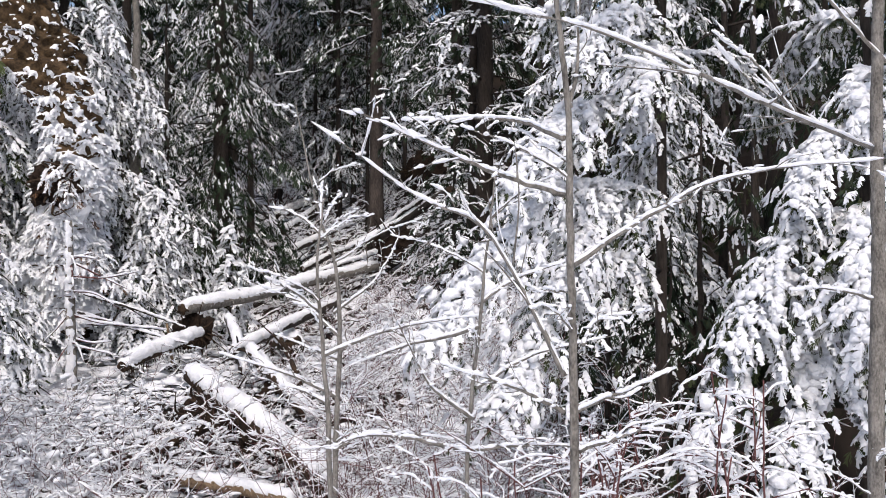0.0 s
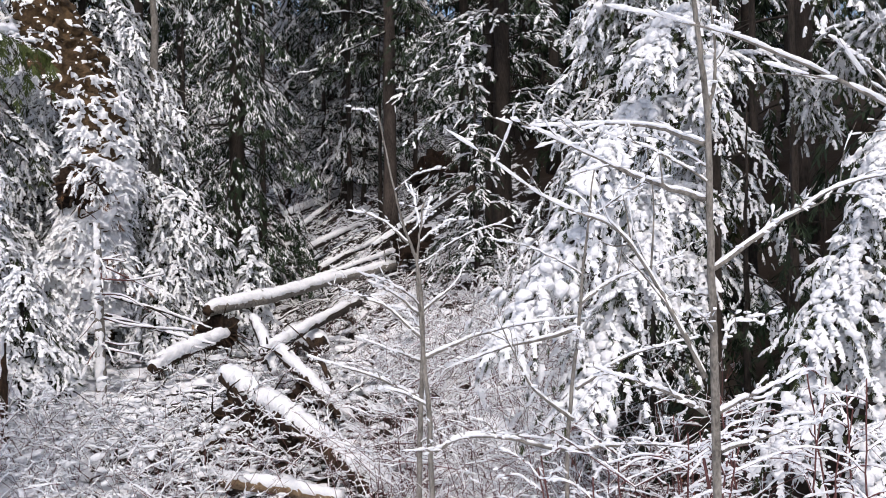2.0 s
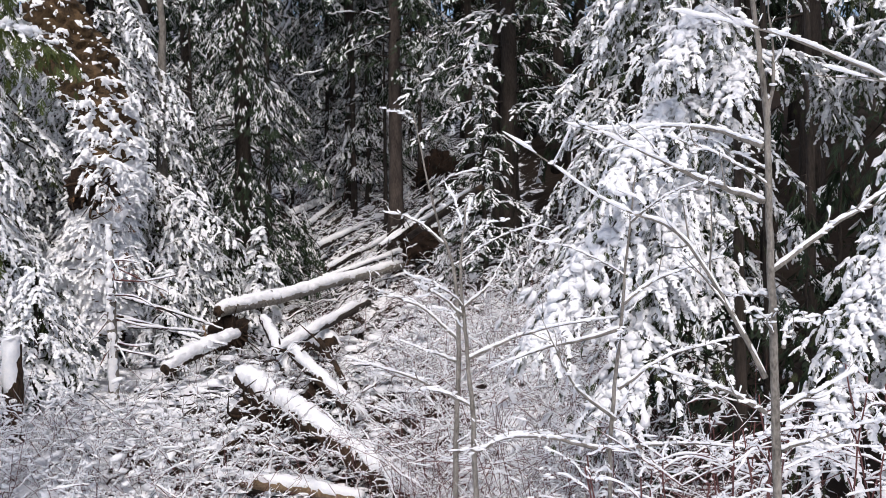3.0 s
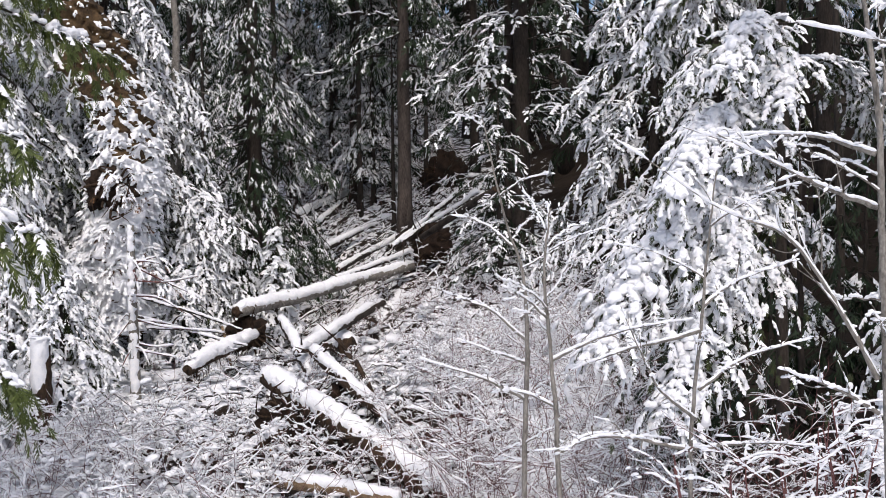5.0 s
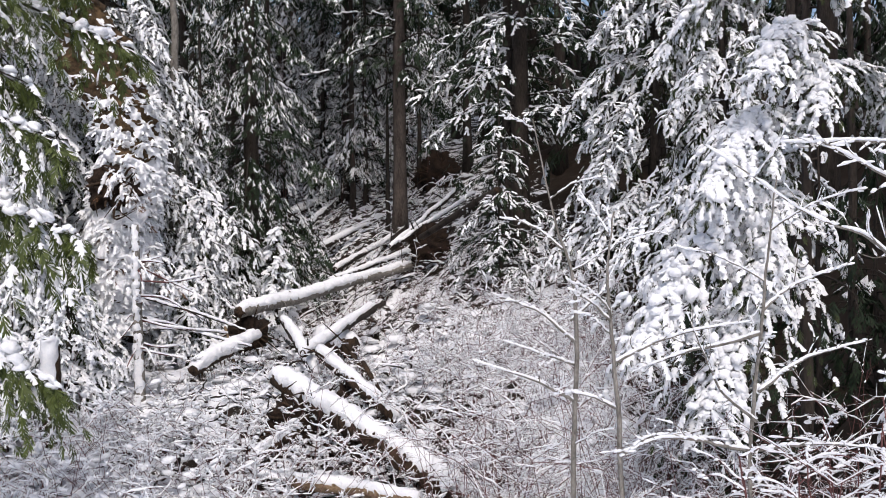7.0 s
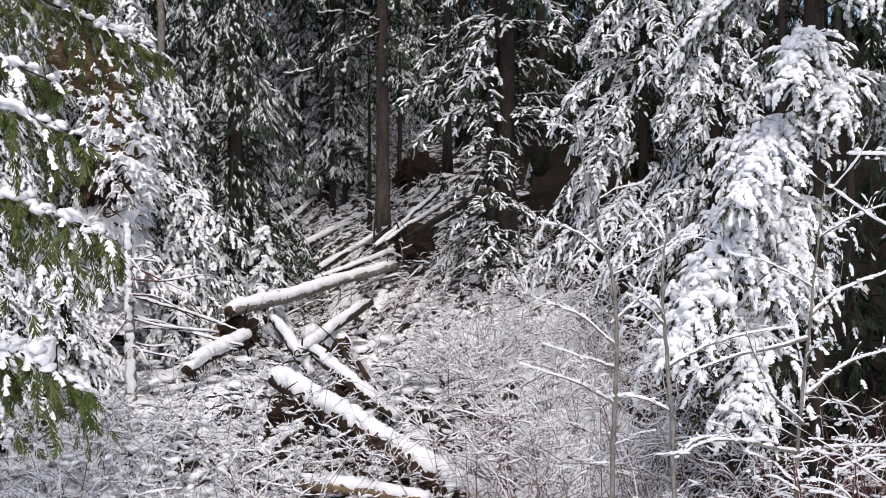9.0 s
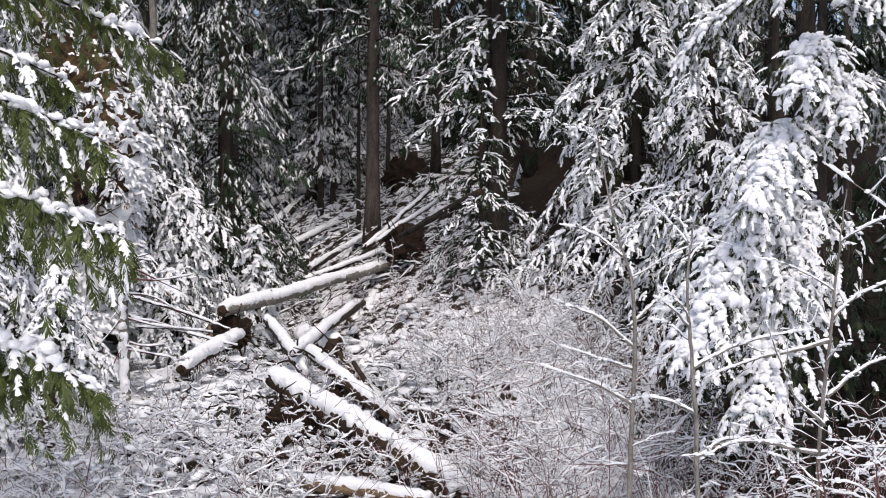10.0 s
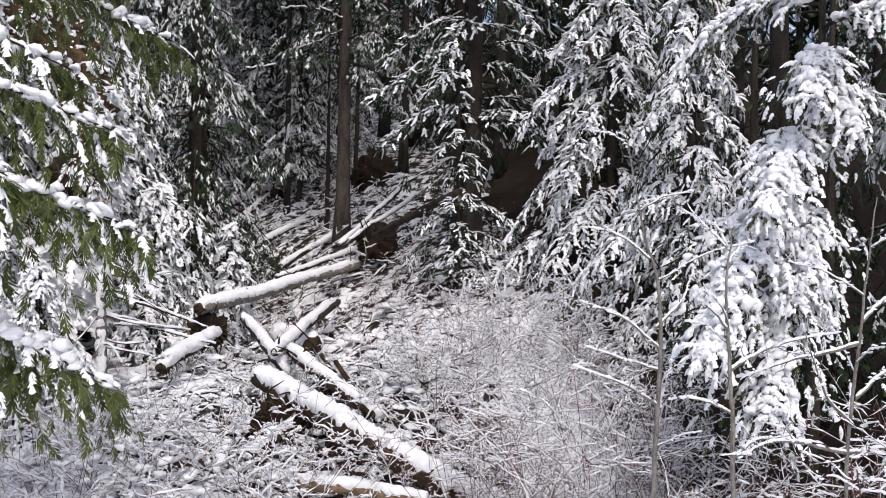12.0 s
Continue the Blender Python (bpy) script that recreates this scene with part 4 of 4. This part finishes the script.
earth_bank()
# dark lumps put in for the shaded gaps between the piled logs
root_or_shade_lump(-4.15, 16.1, 1.45, 0.5, 18)
root_or_shade_lump(-3.1, 15.3, 1.0, 0.45, 19)
root_or_shade_lump(-3.35, 18.1, 1.4, 0.4, 21)
# root earth at the long trunk's end, dark for the cavity below it
root_or_shade_lump(-5.95, 21.7, 2.55, 0.4, 17)


# ---- bare young trees in front ----
def branch(bag, pts, r0, r1, rng, snow=0.02, twigs=6, n=18, wob=0.006):
    """A bare branch with side twigs; bag materials: 0 bark, 1 snow."""
    p = curve(pts, n)
    p[1:] += np.cumsum(rng.normal(0, wob, (n, 3)), axis=0) * 0.6
    r = np.linspace(r0, r1, n + 1)
    bag.add(*tube(p, r, 5), 0)
    snow_on(bag, curve(p, n * 3), np.interp(np.linspace(0, 1, n * 3 + 1), np.linspace(0, 1, n + 1), r), rng, snow, 1, 0.96, 5, 0.28)
    length = np.linalg.norm(p[-1] - p[0])
    for k in range(twigs):
        i = rng.integers(n // 4, n)
        t = p[min(i + 1, n)] - p[i - 1]
        t /= np.linalg.norm(t)
        d = t * 0.8 + rng.normal(0, 0.55, 3) + (0, 0, 0.25)
        w = min(0.5, length * rng.uniform(0.06, 0.2))
        q = curve([p[i], p[i] + d * w * 0.5 + rng.normal(0, 0.02, 3), p[i] + d * w + (0, 0, 0.05 * w)], 7)
        bag.add(*tube(q, np.linspace(r[i] * 0.5, 0.0015, 8), 4), 0)
        snow_on(bag, curve(q, 12), 0.004, rng, snow * 0.75, 1, 0.75, 5, 0.6)
    # loose clumps caught on the twigs
    for k in range(twigs):
        c = p[rng.integers(2, n)] + rng.normal(0, 0.01, 3) + (0, 0, r0)
        bag.add(*tube([c - (0.02, 0, 0), c, c + (0.02, 0, 0)], [0.004, snow * rng.uniform(0.3, 0.75), 0.004], 6, 0.2, rng), 1)


def sapling(label, stem, r0, r1, branches, seed, bark=BARK_GREY, snow=0.016, more=8):
    rng = np.random.default_rng(seed)
    x, y = stem[0][0], stem[0][1]
    z0 = ground_z(x, y)
    ob = thing("young_tree", label, "tree", x, y, z0)
    pts = [(x, y, z0 - 0.1), *stem]
    p = curve(pts, 40)
    p[:, :2] += rng.normal(0, 0.0025, (41, 2))
    bag = Bag()
    bag.add(*tube(p, np.linspace(r0, r1, 41) * 0.88, 9, 0.05, rng), 0)
    part("trunk", bag, [bark], ob)
    for pts in branches:
        size = np.linalg.norm(np.subtract(pts[-1], pts[0]))
        bag = Bag()
        branch(bag, pts, min(0.016, 0.007 + 0.009 * size), 0.0025, rng, snow, min(11, int(4 + 6 * size)))
        laden_part("branch", bag, [bark, SNOW], ob)
    for k in range(more):
        c = p[rng.integers(8, 40)]
        g = rng.uniform(0, 6.28)
        w = rng.uniform(0.3, 0.8)
        d = np.array([math.cos(g), math.sin(g), 0.45])
        bag = Bag()
        branch(bag, [c, c + d * w * 0.5 + (0, 0, 0.04), c + d * w], 0.007, 0.002, rng, snow * 0.8, 5)
        laden_part("branch", bag, [bark, SNOW], ob)
    return ob


sapling("slender bare young tree with snow lining its branches", [(0.63, 4.35, 3.31), (0.61, 4.35, 4.45), (0.6, 4.35, 5.15), (0.54, 4.35, 5.69), (0.48, 4.35, 6.07)], 0.029, 0.01, [
    [(0.58, 4.35, 4.76), (0.18, 4.15, 4.88), (-0.4, 3.95, 5.12)],
    [(0.58, 4.35, 5.03), (0.33, 4.6, 5.15), (-0.21, 4.85, 5.21)],
    [(0.58, 4.35, 3.89), (0.4, 4.42, 4.28), (0.21, 4.5, 4.62), (-0.13, 4.57, 4.77), (-0.68, 4.65, 5.15)],
    [(0.58, 4.35, 3.72), (0.3, 4.2, 3.88), (-0.04, 4.05, 4.0)],
    [(0.62, 4.35, 4.42), (1.02, 4.48, 4.66), (1.45, 4.62, 4.85), (2.29, 4.75, 4.95)],
    [(0.64, 4.35, 3.72), (0.88, 4.5, 3.8), (1.19, 4.65, 3.9)],
    [(0.65, 4.35, 3.53), (0.84, 4.25, 3.63), (1.07, 4.15, 3.74)],
    [(0.67, 4.35, 4.04), (0.77, 4.5, 4.14), (1.06, 4.65, 4.2)],
    [(0.61, 4.35, 4.3), (0.44, 4.55, 4.31)],
    [(0.61, 4.35, 5.18), (0.66, 4.4, 5.43), (0.64, 4.45, 5.83)],
], 41, BARK_GREY, 0.017, 4)
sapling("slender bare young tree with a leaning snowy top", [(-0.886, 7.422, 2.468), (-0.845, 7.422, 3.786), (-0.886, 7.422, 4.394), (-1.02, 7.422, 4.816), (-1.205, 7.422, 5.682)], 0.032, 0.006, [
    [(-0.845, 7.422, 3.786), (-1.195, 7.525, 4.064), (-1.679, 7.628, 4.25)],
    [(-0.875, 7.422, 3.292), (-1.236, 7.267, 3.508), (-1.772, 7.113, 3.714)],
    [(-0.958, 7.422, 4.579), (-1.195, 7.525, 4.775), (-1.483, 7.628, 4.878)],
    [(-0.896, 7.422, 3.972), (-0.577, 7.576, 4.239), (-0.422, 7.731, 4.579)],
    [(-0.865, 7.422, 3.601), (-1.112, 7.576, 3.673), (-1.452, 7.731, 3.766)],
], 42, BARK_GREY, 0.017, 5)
sapling("slender bare young tree with snowy side branches", [(-0.77, 6.2, 2.81), (-0.82, 6.2, 3.83), (-0.86, 6.2, 4.38), (-0.81, 6.2, 4.85)], 0.027, 0.006, [
    [(-0.82, 6.2, 3.77), (-0.37, 6.35, 3.93), (0.3, 6.5, 4.01)],
    [(-0.75, 6.2, 3.13), (-0.47, 6.3, 3.22), (0.11, 6.4, 3.15)],
    [(-0.84, 6.2, 4.07), (-1.01, 6.1, 4.23), (-1.19, 6.0, 4.31)],
    [(-0.78, 6.2, 3.44), (-1.02, 6.3, 3.54), (-1.22, 6.4, 3.53)],
], 43, BARK_GREY, 0.017, 5)
sapling("slender bare young tree with snowy side branches", [(0.16, 6.2, 2.79), (0.25, 6.2, 3.99), (0.31, 6.2, 4.6), (0.37, 6.2, 5.1)], 0.022, 0.005, [
    [(0.25, 6.2, 3.97), (-0.23, 6.3, 3.84), (-0.67, 6.4, 3.7)],
    [(0.16, 6.2, 3.13), (-0.45, 6.1, 3.23), (-0.82, 6.0, 3.14)],
    [(0.27, 6.2, 4.14), (0.57, 6.3, 4.34), (1.04, 6.4, 4.46)],
    [(0.23, 6.2, 3.55), (0.64, 6.35, 3.78), (1.2, 6.5, 3.88)],
    [(0.21, 6.2, 3.34), (-0.11, 6.1, 3.61), (-0.37, 6.0, 4.16)],
    [(0.18, 6.2, 3.13), (0.66, 6.3, 3.14), (1.23, 6.4, 3.06)],
], 44, BARK_GREY, 0.017, 6)
sapling("bare grey tree with long snow-lined limbs", [(3.1, 6.5, 2.72), (3.12, 6.5, 4.5), (3.1, 6.5, 5.48), (3.14, 6.5, 6.89)], 0.075, 0.04, [
    [(3.08, 6.5, 5.22), (2.3, 5.4, 5.2), (1.39, 4.43, 5.29), (0.83, 4.3, 5.5), (0.5, 4.15, 5.56), (0.05, 4.05, 5.63)],
    [(3.17, 6.5, 5.84), (2.65, 6.3, 6.23), (2.34, 6.1, 6.4)],
    [(3.1, 6.5, 4.14), (2.75, 6.35, 4.21), (2.38, 6.2, 4.2)],
    [(2.0, 5.1, 5.22), (1.75, 5.0, 5.5), (1.5, 5.0, 5.7)],
], 45, BARK_GREY, 0.019, 2)


# ---- undergrowth ----
def twigs(bag, p, r, snow, rng, bare=0.0):
    """Thin bent twigs, all with the same number of places, and the uneven lines of snow along them."""
    n, k = p.shape[:2]

    def rods(q, rad, mat):
        t = q[:, -1] - q[:, 0]
        t = t / (np.linalg.norm(t, axis=1, keepdims=True) + 1e-9)
        a = np.cross(t, np.where(np.abs(t[:, 2:3]) > 0.9, [[0, 1.0, 0]], [[0, 0, 1.0]]))
        a /= np.linalg.norm(a, axis=1, keepdims=True) + 1e-9
        b = np.cross(t, a)
        g = np.array([0.5, 2.6, 4.7])
        ring = np.cos(g)[:, None] * a[:, None] + np.sin(g)[:, None] * b[:, None]
        v = q[:, :, None] + rad[:, :, None, None] * ring[:, None]
        k = q.shape[1]
        i, j = np.meshgrid(np.arange(k - 1), np.arange(3), indexing="ij")
        i, j, m = i.ravel(), j.ravel(), (j.ravel() + 1) % 3
        f = np.concatenate([np.stack([i * 3 + j, i * 3 + m, i * 3 + 3 + m], 1), np.stack([i * 3 + j, i * 3 + 3 + m, i * 3 + 3 + j], 1)])
        bag.add(v.reshape(-1, 3), (f[None] + (np.arange(len(q)) * 3 * k)[:, None, None]).reshape(-1, 3), mat)

    few = [0, k // 2, k - 1]
    rods(p[:, few], r * np.array([1, 0.72, 0.45]) * np.ones((n, 1)), 0)
    t = p[:, -1] - p[:, 0]
    flat = np.sqrt(np.clip(1 - t[:, 2] ** 2 / ((t * t).sum(1) + 1e-9), 0.05, 1))
    h = snow * (0.25 + 0.75 * flat)[:, None] * rng.uniform(0.2, 1.7, (n, k)) * np.where(rng.random((n, k)) < 0.22, 0.12, 1)
    h[:, 0] *= 0.5
    h[:, -1] *= 0.25
    some = rng.random(n) > bare
    q = p.copy()
    q[..., 2] += r + 0.45 * h
    rods(q[some], h[some], 1)


def thicket(name, label, x0, x1, y0, y1, count, low, high, seed, snow=0.014, lean=0.5, leaves=0.0, bare=0.0, fork=7, fine=4, lumps=0.8):
    """Shrubs of thin forking stems, straight between their forks, each twig with its line of snow, and lumps in the forks."""
    rng = np.random.default_rng(seed)
    bag = Bag()
    x, y, h, g = rng.uniform(x0, x1, count), rng.uniform(y0, y1, count), rng.uniform(low, high, count), rng.uniform(0, 6.28, count)
    way = np.stack([np.cos(g) * lean * rng.uniform(0.1, 1.3, count), np.sin(g) * lean * rng.uniform(0.1, 1.3, count), np.ones(count)], 1)
    way *= (h / np.linalg.norm(way, axis=1))[:, None]
    p = np.stack([x, y, gnd(x, y) - 0.05], 1)[:, None] + np.linspace(0, 1, 6)[None, :, None] * way[:, None]
    p[:, 1:] += rng.normal(0, 1, (count, 5, 3)) * np.minimum(0.045 * h, 0.06)[:, None, None]
    twigs(bag, p, 0.006, snow * 0.7, rng, 0.6)
    # side branches that rise and bend over
    k = np.repeat(np.arange(count), fork)
    m = len(k)
    g = rng.uniform(0, 6.28, m)
    d = np.stack([np.cos(g), np.sin(g), rng.normal(0.2, 0.35, m)], 1) + 0.35 * way[k] / h[k, None]
    d /= np.linalg.norm(d, axis=1, keepdims=True)
    v = np.minimum(h[k], 2.2) * rng.uniform(0.12, 0.4, m)
    u = np.linspace(0, 1, 6)
    q = p[k, rng.integers(1, 6, m)][:, None] + u[None, :, None] * (d * v[:, None])[:, None]
    q[:, 1:] += np.cumsum(rng.normal(0, 0.045, (m, 5, 3)), 1) * v[:, None, None]
    q[..., 2] -= (0.3 * rng.random(m) * v)[:, None] * u**2
    twigs(bag, q, 0.004, snow * 0.72, rng, bare)
    e = np.repeat(np.arange(m), fine)
    n = len(e)
    c = q[e, rng.integers(1, 6, n)]
    w = d[e] * 0.8 + rng.normal(0, 0.6, (n, 3)) * (1, 1, 0.7) + (0, 0, 0.15)
    w *= ((0.05 + v[e] * rng.uniform(0.05, 0.3, n)) / np.linalg.norm(w, axis=1))[:, None]
    t = c[:, None] + np.linspace(0, 1, 3)[None, :, None] * w[:, None]
    t[:, 1:] += np.cumsum(rng.normal(0, 0.09, (n, 2, 3)), 1) * np.linalg.norm(w, axis=1)[:, None, None]
    twigs(bag, t, 0.0028, snow * 0.6, rng, bare)
    some = rng.random(n) < lumps
    fat = snow * rng.uniform(0.9, 2.6, some.sum())
    heap(bag, PINS, c[some] + np.stack([0 * fat, 0 * fat, 0.4 * fat], 1), w[some], np.stack([fat * rng.uniform(1.3, 2.6, len(fat)), fat * 1.2, fat], 1), rng)
    for i in np.nonzero(rng.random(count) < leaves)[0]:
        c = p[i, rng.integers(2, 6)]
        for j in range(3):
            o = c + rng.normal(0, 0.05, 3)
            a, b = rng.normal(0, 0.016, 3), rng.normal(0, 0.012, 3)
            bag.add(np.array([o - a, o + b, o + a + (0, 0, -0.012), o - b]), np.array([(0, 1, 2), (0, 2, 3)]), 2)
    ob = part(name, bag, [TWIG, SNOW, LEAF])
    return tagged(ob, label, "shrubs", kind="stuff")


thicket("thicket", "tangled reddish shrubs with every twig lined in snow", -1.7, 1.6, 8.2, 12.8, 210, 1.2, 2.8, 61, 0.014, 0.8, 0.06, 0.1)
thicket("thicket", "tangled shrubs lined with snow beside the logs", -1.9, 2.4, 13.0, 20, 240, 0.9, 2.0, 62, 0.018, 0.9, 0.0, 0.15)
thicket("thicket", "tangled snowy shrubs in front of the cedars", -8.6, -3.7, 10.3, 15.6, 190, 0.7, 1.8, 63, 0.02, 0.9, 0.0, 0.05)
thicket("thicket", "snow-lined brush round the log pile", -7.6, -1.6, 13.5, 21, 130, 0.5, 1.1, 64, 0.02, 1.0, 0.0, 0.2)
thicket("thicket", "low snowy brush on the gully floor", -4.6, 2.4, 19, 27, 260, 0.5, 1.3, 65, 0.015, 0.9, 0.0, 0.5, 6, 2)
thicket("thicket", "low snow-dusted brush on the far slope", -8.5, -0.5, 27, 44, 150, 0.6, 1.6, 66, 0.03, 0.9, 0.0, 0.1, 6, 2)
thicket("thicket", "slender bare saplings dusted with snow up the gully", -8.0, -1.0, 35, 46, 60, 4.0, 10.0, 70, 0.014, 0.4, 0.0, 0.0, 14, 2)
thicket("thicket", "reddish bare twigs beside the big log", -4.6, -1.0, 11.2, 14.6, 70, 0.5, 1.1, 75, 0.013, 0.9, 0.1, 0.4)
thicket("thicket", "tall bare reddish shrubs in front of the laden firs", 0.0, 3.2, 6.2, 8.4, 60, 2.4, 3.6, 67, 0.01, 0.4, 0.15, 0.15)


def brushwood():
    """Fallen branches strewn over the gully and the slope, most of them pointing up the slope to the east."""
    rng = np.random.default_rng(68)
    bag = Bag()
    for k in range(520):
        x, y = (rng.uniform(-7.0, 0.5), rng.uniform(16, 38)) if k < 420 else (rng.uniform(-7.5, -1.2), rng.uniform(11.5, 21))
        g = rng.normal(0.9, 0.6) if k < 420 else rng.uniform(0, 6.28)
        w = rng.uniform(0.3, 1.5) if y > 26 else rng.uniform(0.25, 0.8)
        a, b = np.array([x, y]), np.array([x + w * math.cos(g), y + w * math.sin(g)])
        za, zb = ground_z(*a) + rng.uniform(0.02, 0.4), ground_z(*b) + rng.uniform(0.02, 0.5)
        m = (a + b) / 2 + rng.normal(0, 0.08, 2)
        q = curve([(*a, za), (*m, (za + zb) / 2 + rng.uniform(0, 0.1)), (*b, zb)], 8)
        q[1:-1] += rng.normal(0, 0.02, (7, 3))
        r = rng.uniform(0.006, 0.03)
        bag.add(*tube(q, np.linspace(r, r * 0.4, 9), 5, 0.1, rng), 0)
        snow_on(bag, curve(q, 10), r * 0.8, rng, r + 0.018, 1, 0.85, 4, 0.5)
    return tagged(part("brushwood", bag, [BARK, SNOW]), "fallen branches strewn on the slope, lined with snow", "branches", kind="stuff")


brushwood()


def hummocks():
    """Loose heaps of snow caught on the brush and between the logs."""
    rng = np.random.default_rng(69)
    bag = Bag()
    n = 1000
    x, y = rng.uniform(-8.8, -1.0, n), rng.uniform(10.4, 24, n)
    fat = rng.gamma(3.0, 0.025, n) + 0.02
    a = rng.uniform(0, 6.28, n)
    at = np.stack([x, y, gnd(x, y) + 0.25 * fat + np.where(rng.random(n) < 0.5, 0, rng.uniform(0, 0.35, n))], 1)
    heap(bag, CLUMPS, at, np.stack([np.cos(a), np.sin(a), 0 * a], 1), np.stack([fat * rng.uniform(2.2, 4.5, n), 2.4 * fat, 1.0 * fat], 1), rng, 0)
    # lumps of snow lying on top of the shrubs in front of the cedars
    n = 650
    x, y = rng.uniform(-9.2, -3.8, n), rng.uniform(10.2, 16, n)
    fat = rng.gamma(3.0, 0.013, n) + 0.016
    a = rng.uniform(0, 6.28, n)
    at = np.stack([x, y, gnd(x, y) + rng.uniform(0.1, 1.1, n)], 1)
    heap(bag, CLUMPS, at, np.stack([np.cos(a), np.sin(a), rng.normal(-0.1, 0.4, n)], 1), np.stack([fat * rng.uniform(1.8, 3.6, n), 1.7 * fat, 1.2 * fat], 1), rng, 0)
    return tagged(part("snow_heaps", bag, [SNOW]), "loose heaps of snow caught on the brush", "snow", kind="stuff")


hummocks()


def shrub(x, y, top, seed):
    """A many-stemmed bare shrub whose arching side branches carry lines and clumps of snow."""
    rng = np.random.default_rng(seed)
    z0 = ground_z(x, y)
    ob = thing("shrub", "bare shrub with arching branches thickly lined with snow", "shrub", x, y, z0, "shrubs in front of the laden firs")
    for k in range(3):
        g = rng.uniform(0, 6.28)
        end = np.array([x + 0.45 * math.cos(g), y + 0.35 * math.sin(g), top * rng.uniform(0.93, 1.02)])
        p = curve([(x + 0.05 * math.cos(g), y + 0.05 * math.sin(g), z0 - 0.05), (x + 0.15 * math.cos(g), y + 0.12 * math.sin(g), (z0 + top) / 2), end], 24)
        p[1:] += np.cumsum(rng.normal(0, 0.008, (24, 3)), axis=0)
        bag = Bag()
        bag.add(*tube(p, np.linspace(0.015, 0.005, 25), 6, 0.06, rng), 0)
        part("stem", bag, [TWIG], ob)
        for j in range(8):
            c = p[rng.integers(14, 25)]
            a = rng.uniform(0, 6.28)
            w = rng.uniform(0.25, 0.75)
            d = np.array([math.cos(a), 0.6 * math.sin(a), rng.uniform(-0.05, 0.5)])
            bag = Bag()
            branch(bag, [c, c + d * w * 0.5 + (0, 0, 0.09 * w), c + d * w + (0, 0, -0.06 * w)], 0.006, 0.002, rng, 0.015, 4, 7, 0.012)
            laden_part("branch", bag, [TWIG, SNOW], ob)


for k, (x, y, top) in enumerate([(0.35, 5.9, 3.1), (0.7, 5.6, 3.35), (1.05, 6.1, 3.4), (1.45, 5.8, 3.45), (1.8, 6.4, 3.6), (0.55, 6.6, 2.9), (1.3, 6.8, 3.2), (2.2, 6.0, 3.7)]):
    shrub(x, y, top, 500 + k)


def stump():
    """A short broken stump, plastered with snow."""
    rng = np.random.default_rng(520)
    ob = thing("tree_stump", "short broken stump plastered with snow among the brush", "tree stump", -8.3, 15.6, ground_z(-8.3, 15.6))
    p = curve([(-8.3, 15.6, ground_z(-8.3, 15.6) - 0.1), (-8.3, 15.6, 2.2), (-8.28, 15.6, 2.95)], 12)
    bag = Bag()
    bag.add(*tube(p, np.linspace(0.2, 0.13, 13), 12, 0.12, rng))
    part("trunk", bag, [ROT], ob)
    bag = Bag()
    q = curve([p[5], p[12], p[12] + (0, 0, 0.1)], 14)
    bag.add(*tube(q + (-0.02, -0.05, 0.04), np.array([0.1, 0.13, 0.14, 0.14, 0.14, 0.15, 0.14, 0.14, 0.15, 0.15, 0.14, 0.15, 0.14, 0.11, 0.05]), 12, 0.14, rng))
    part("snow_plaster", bag, [SNOW], ob, "snow blown against the stump and capping it")


stump()
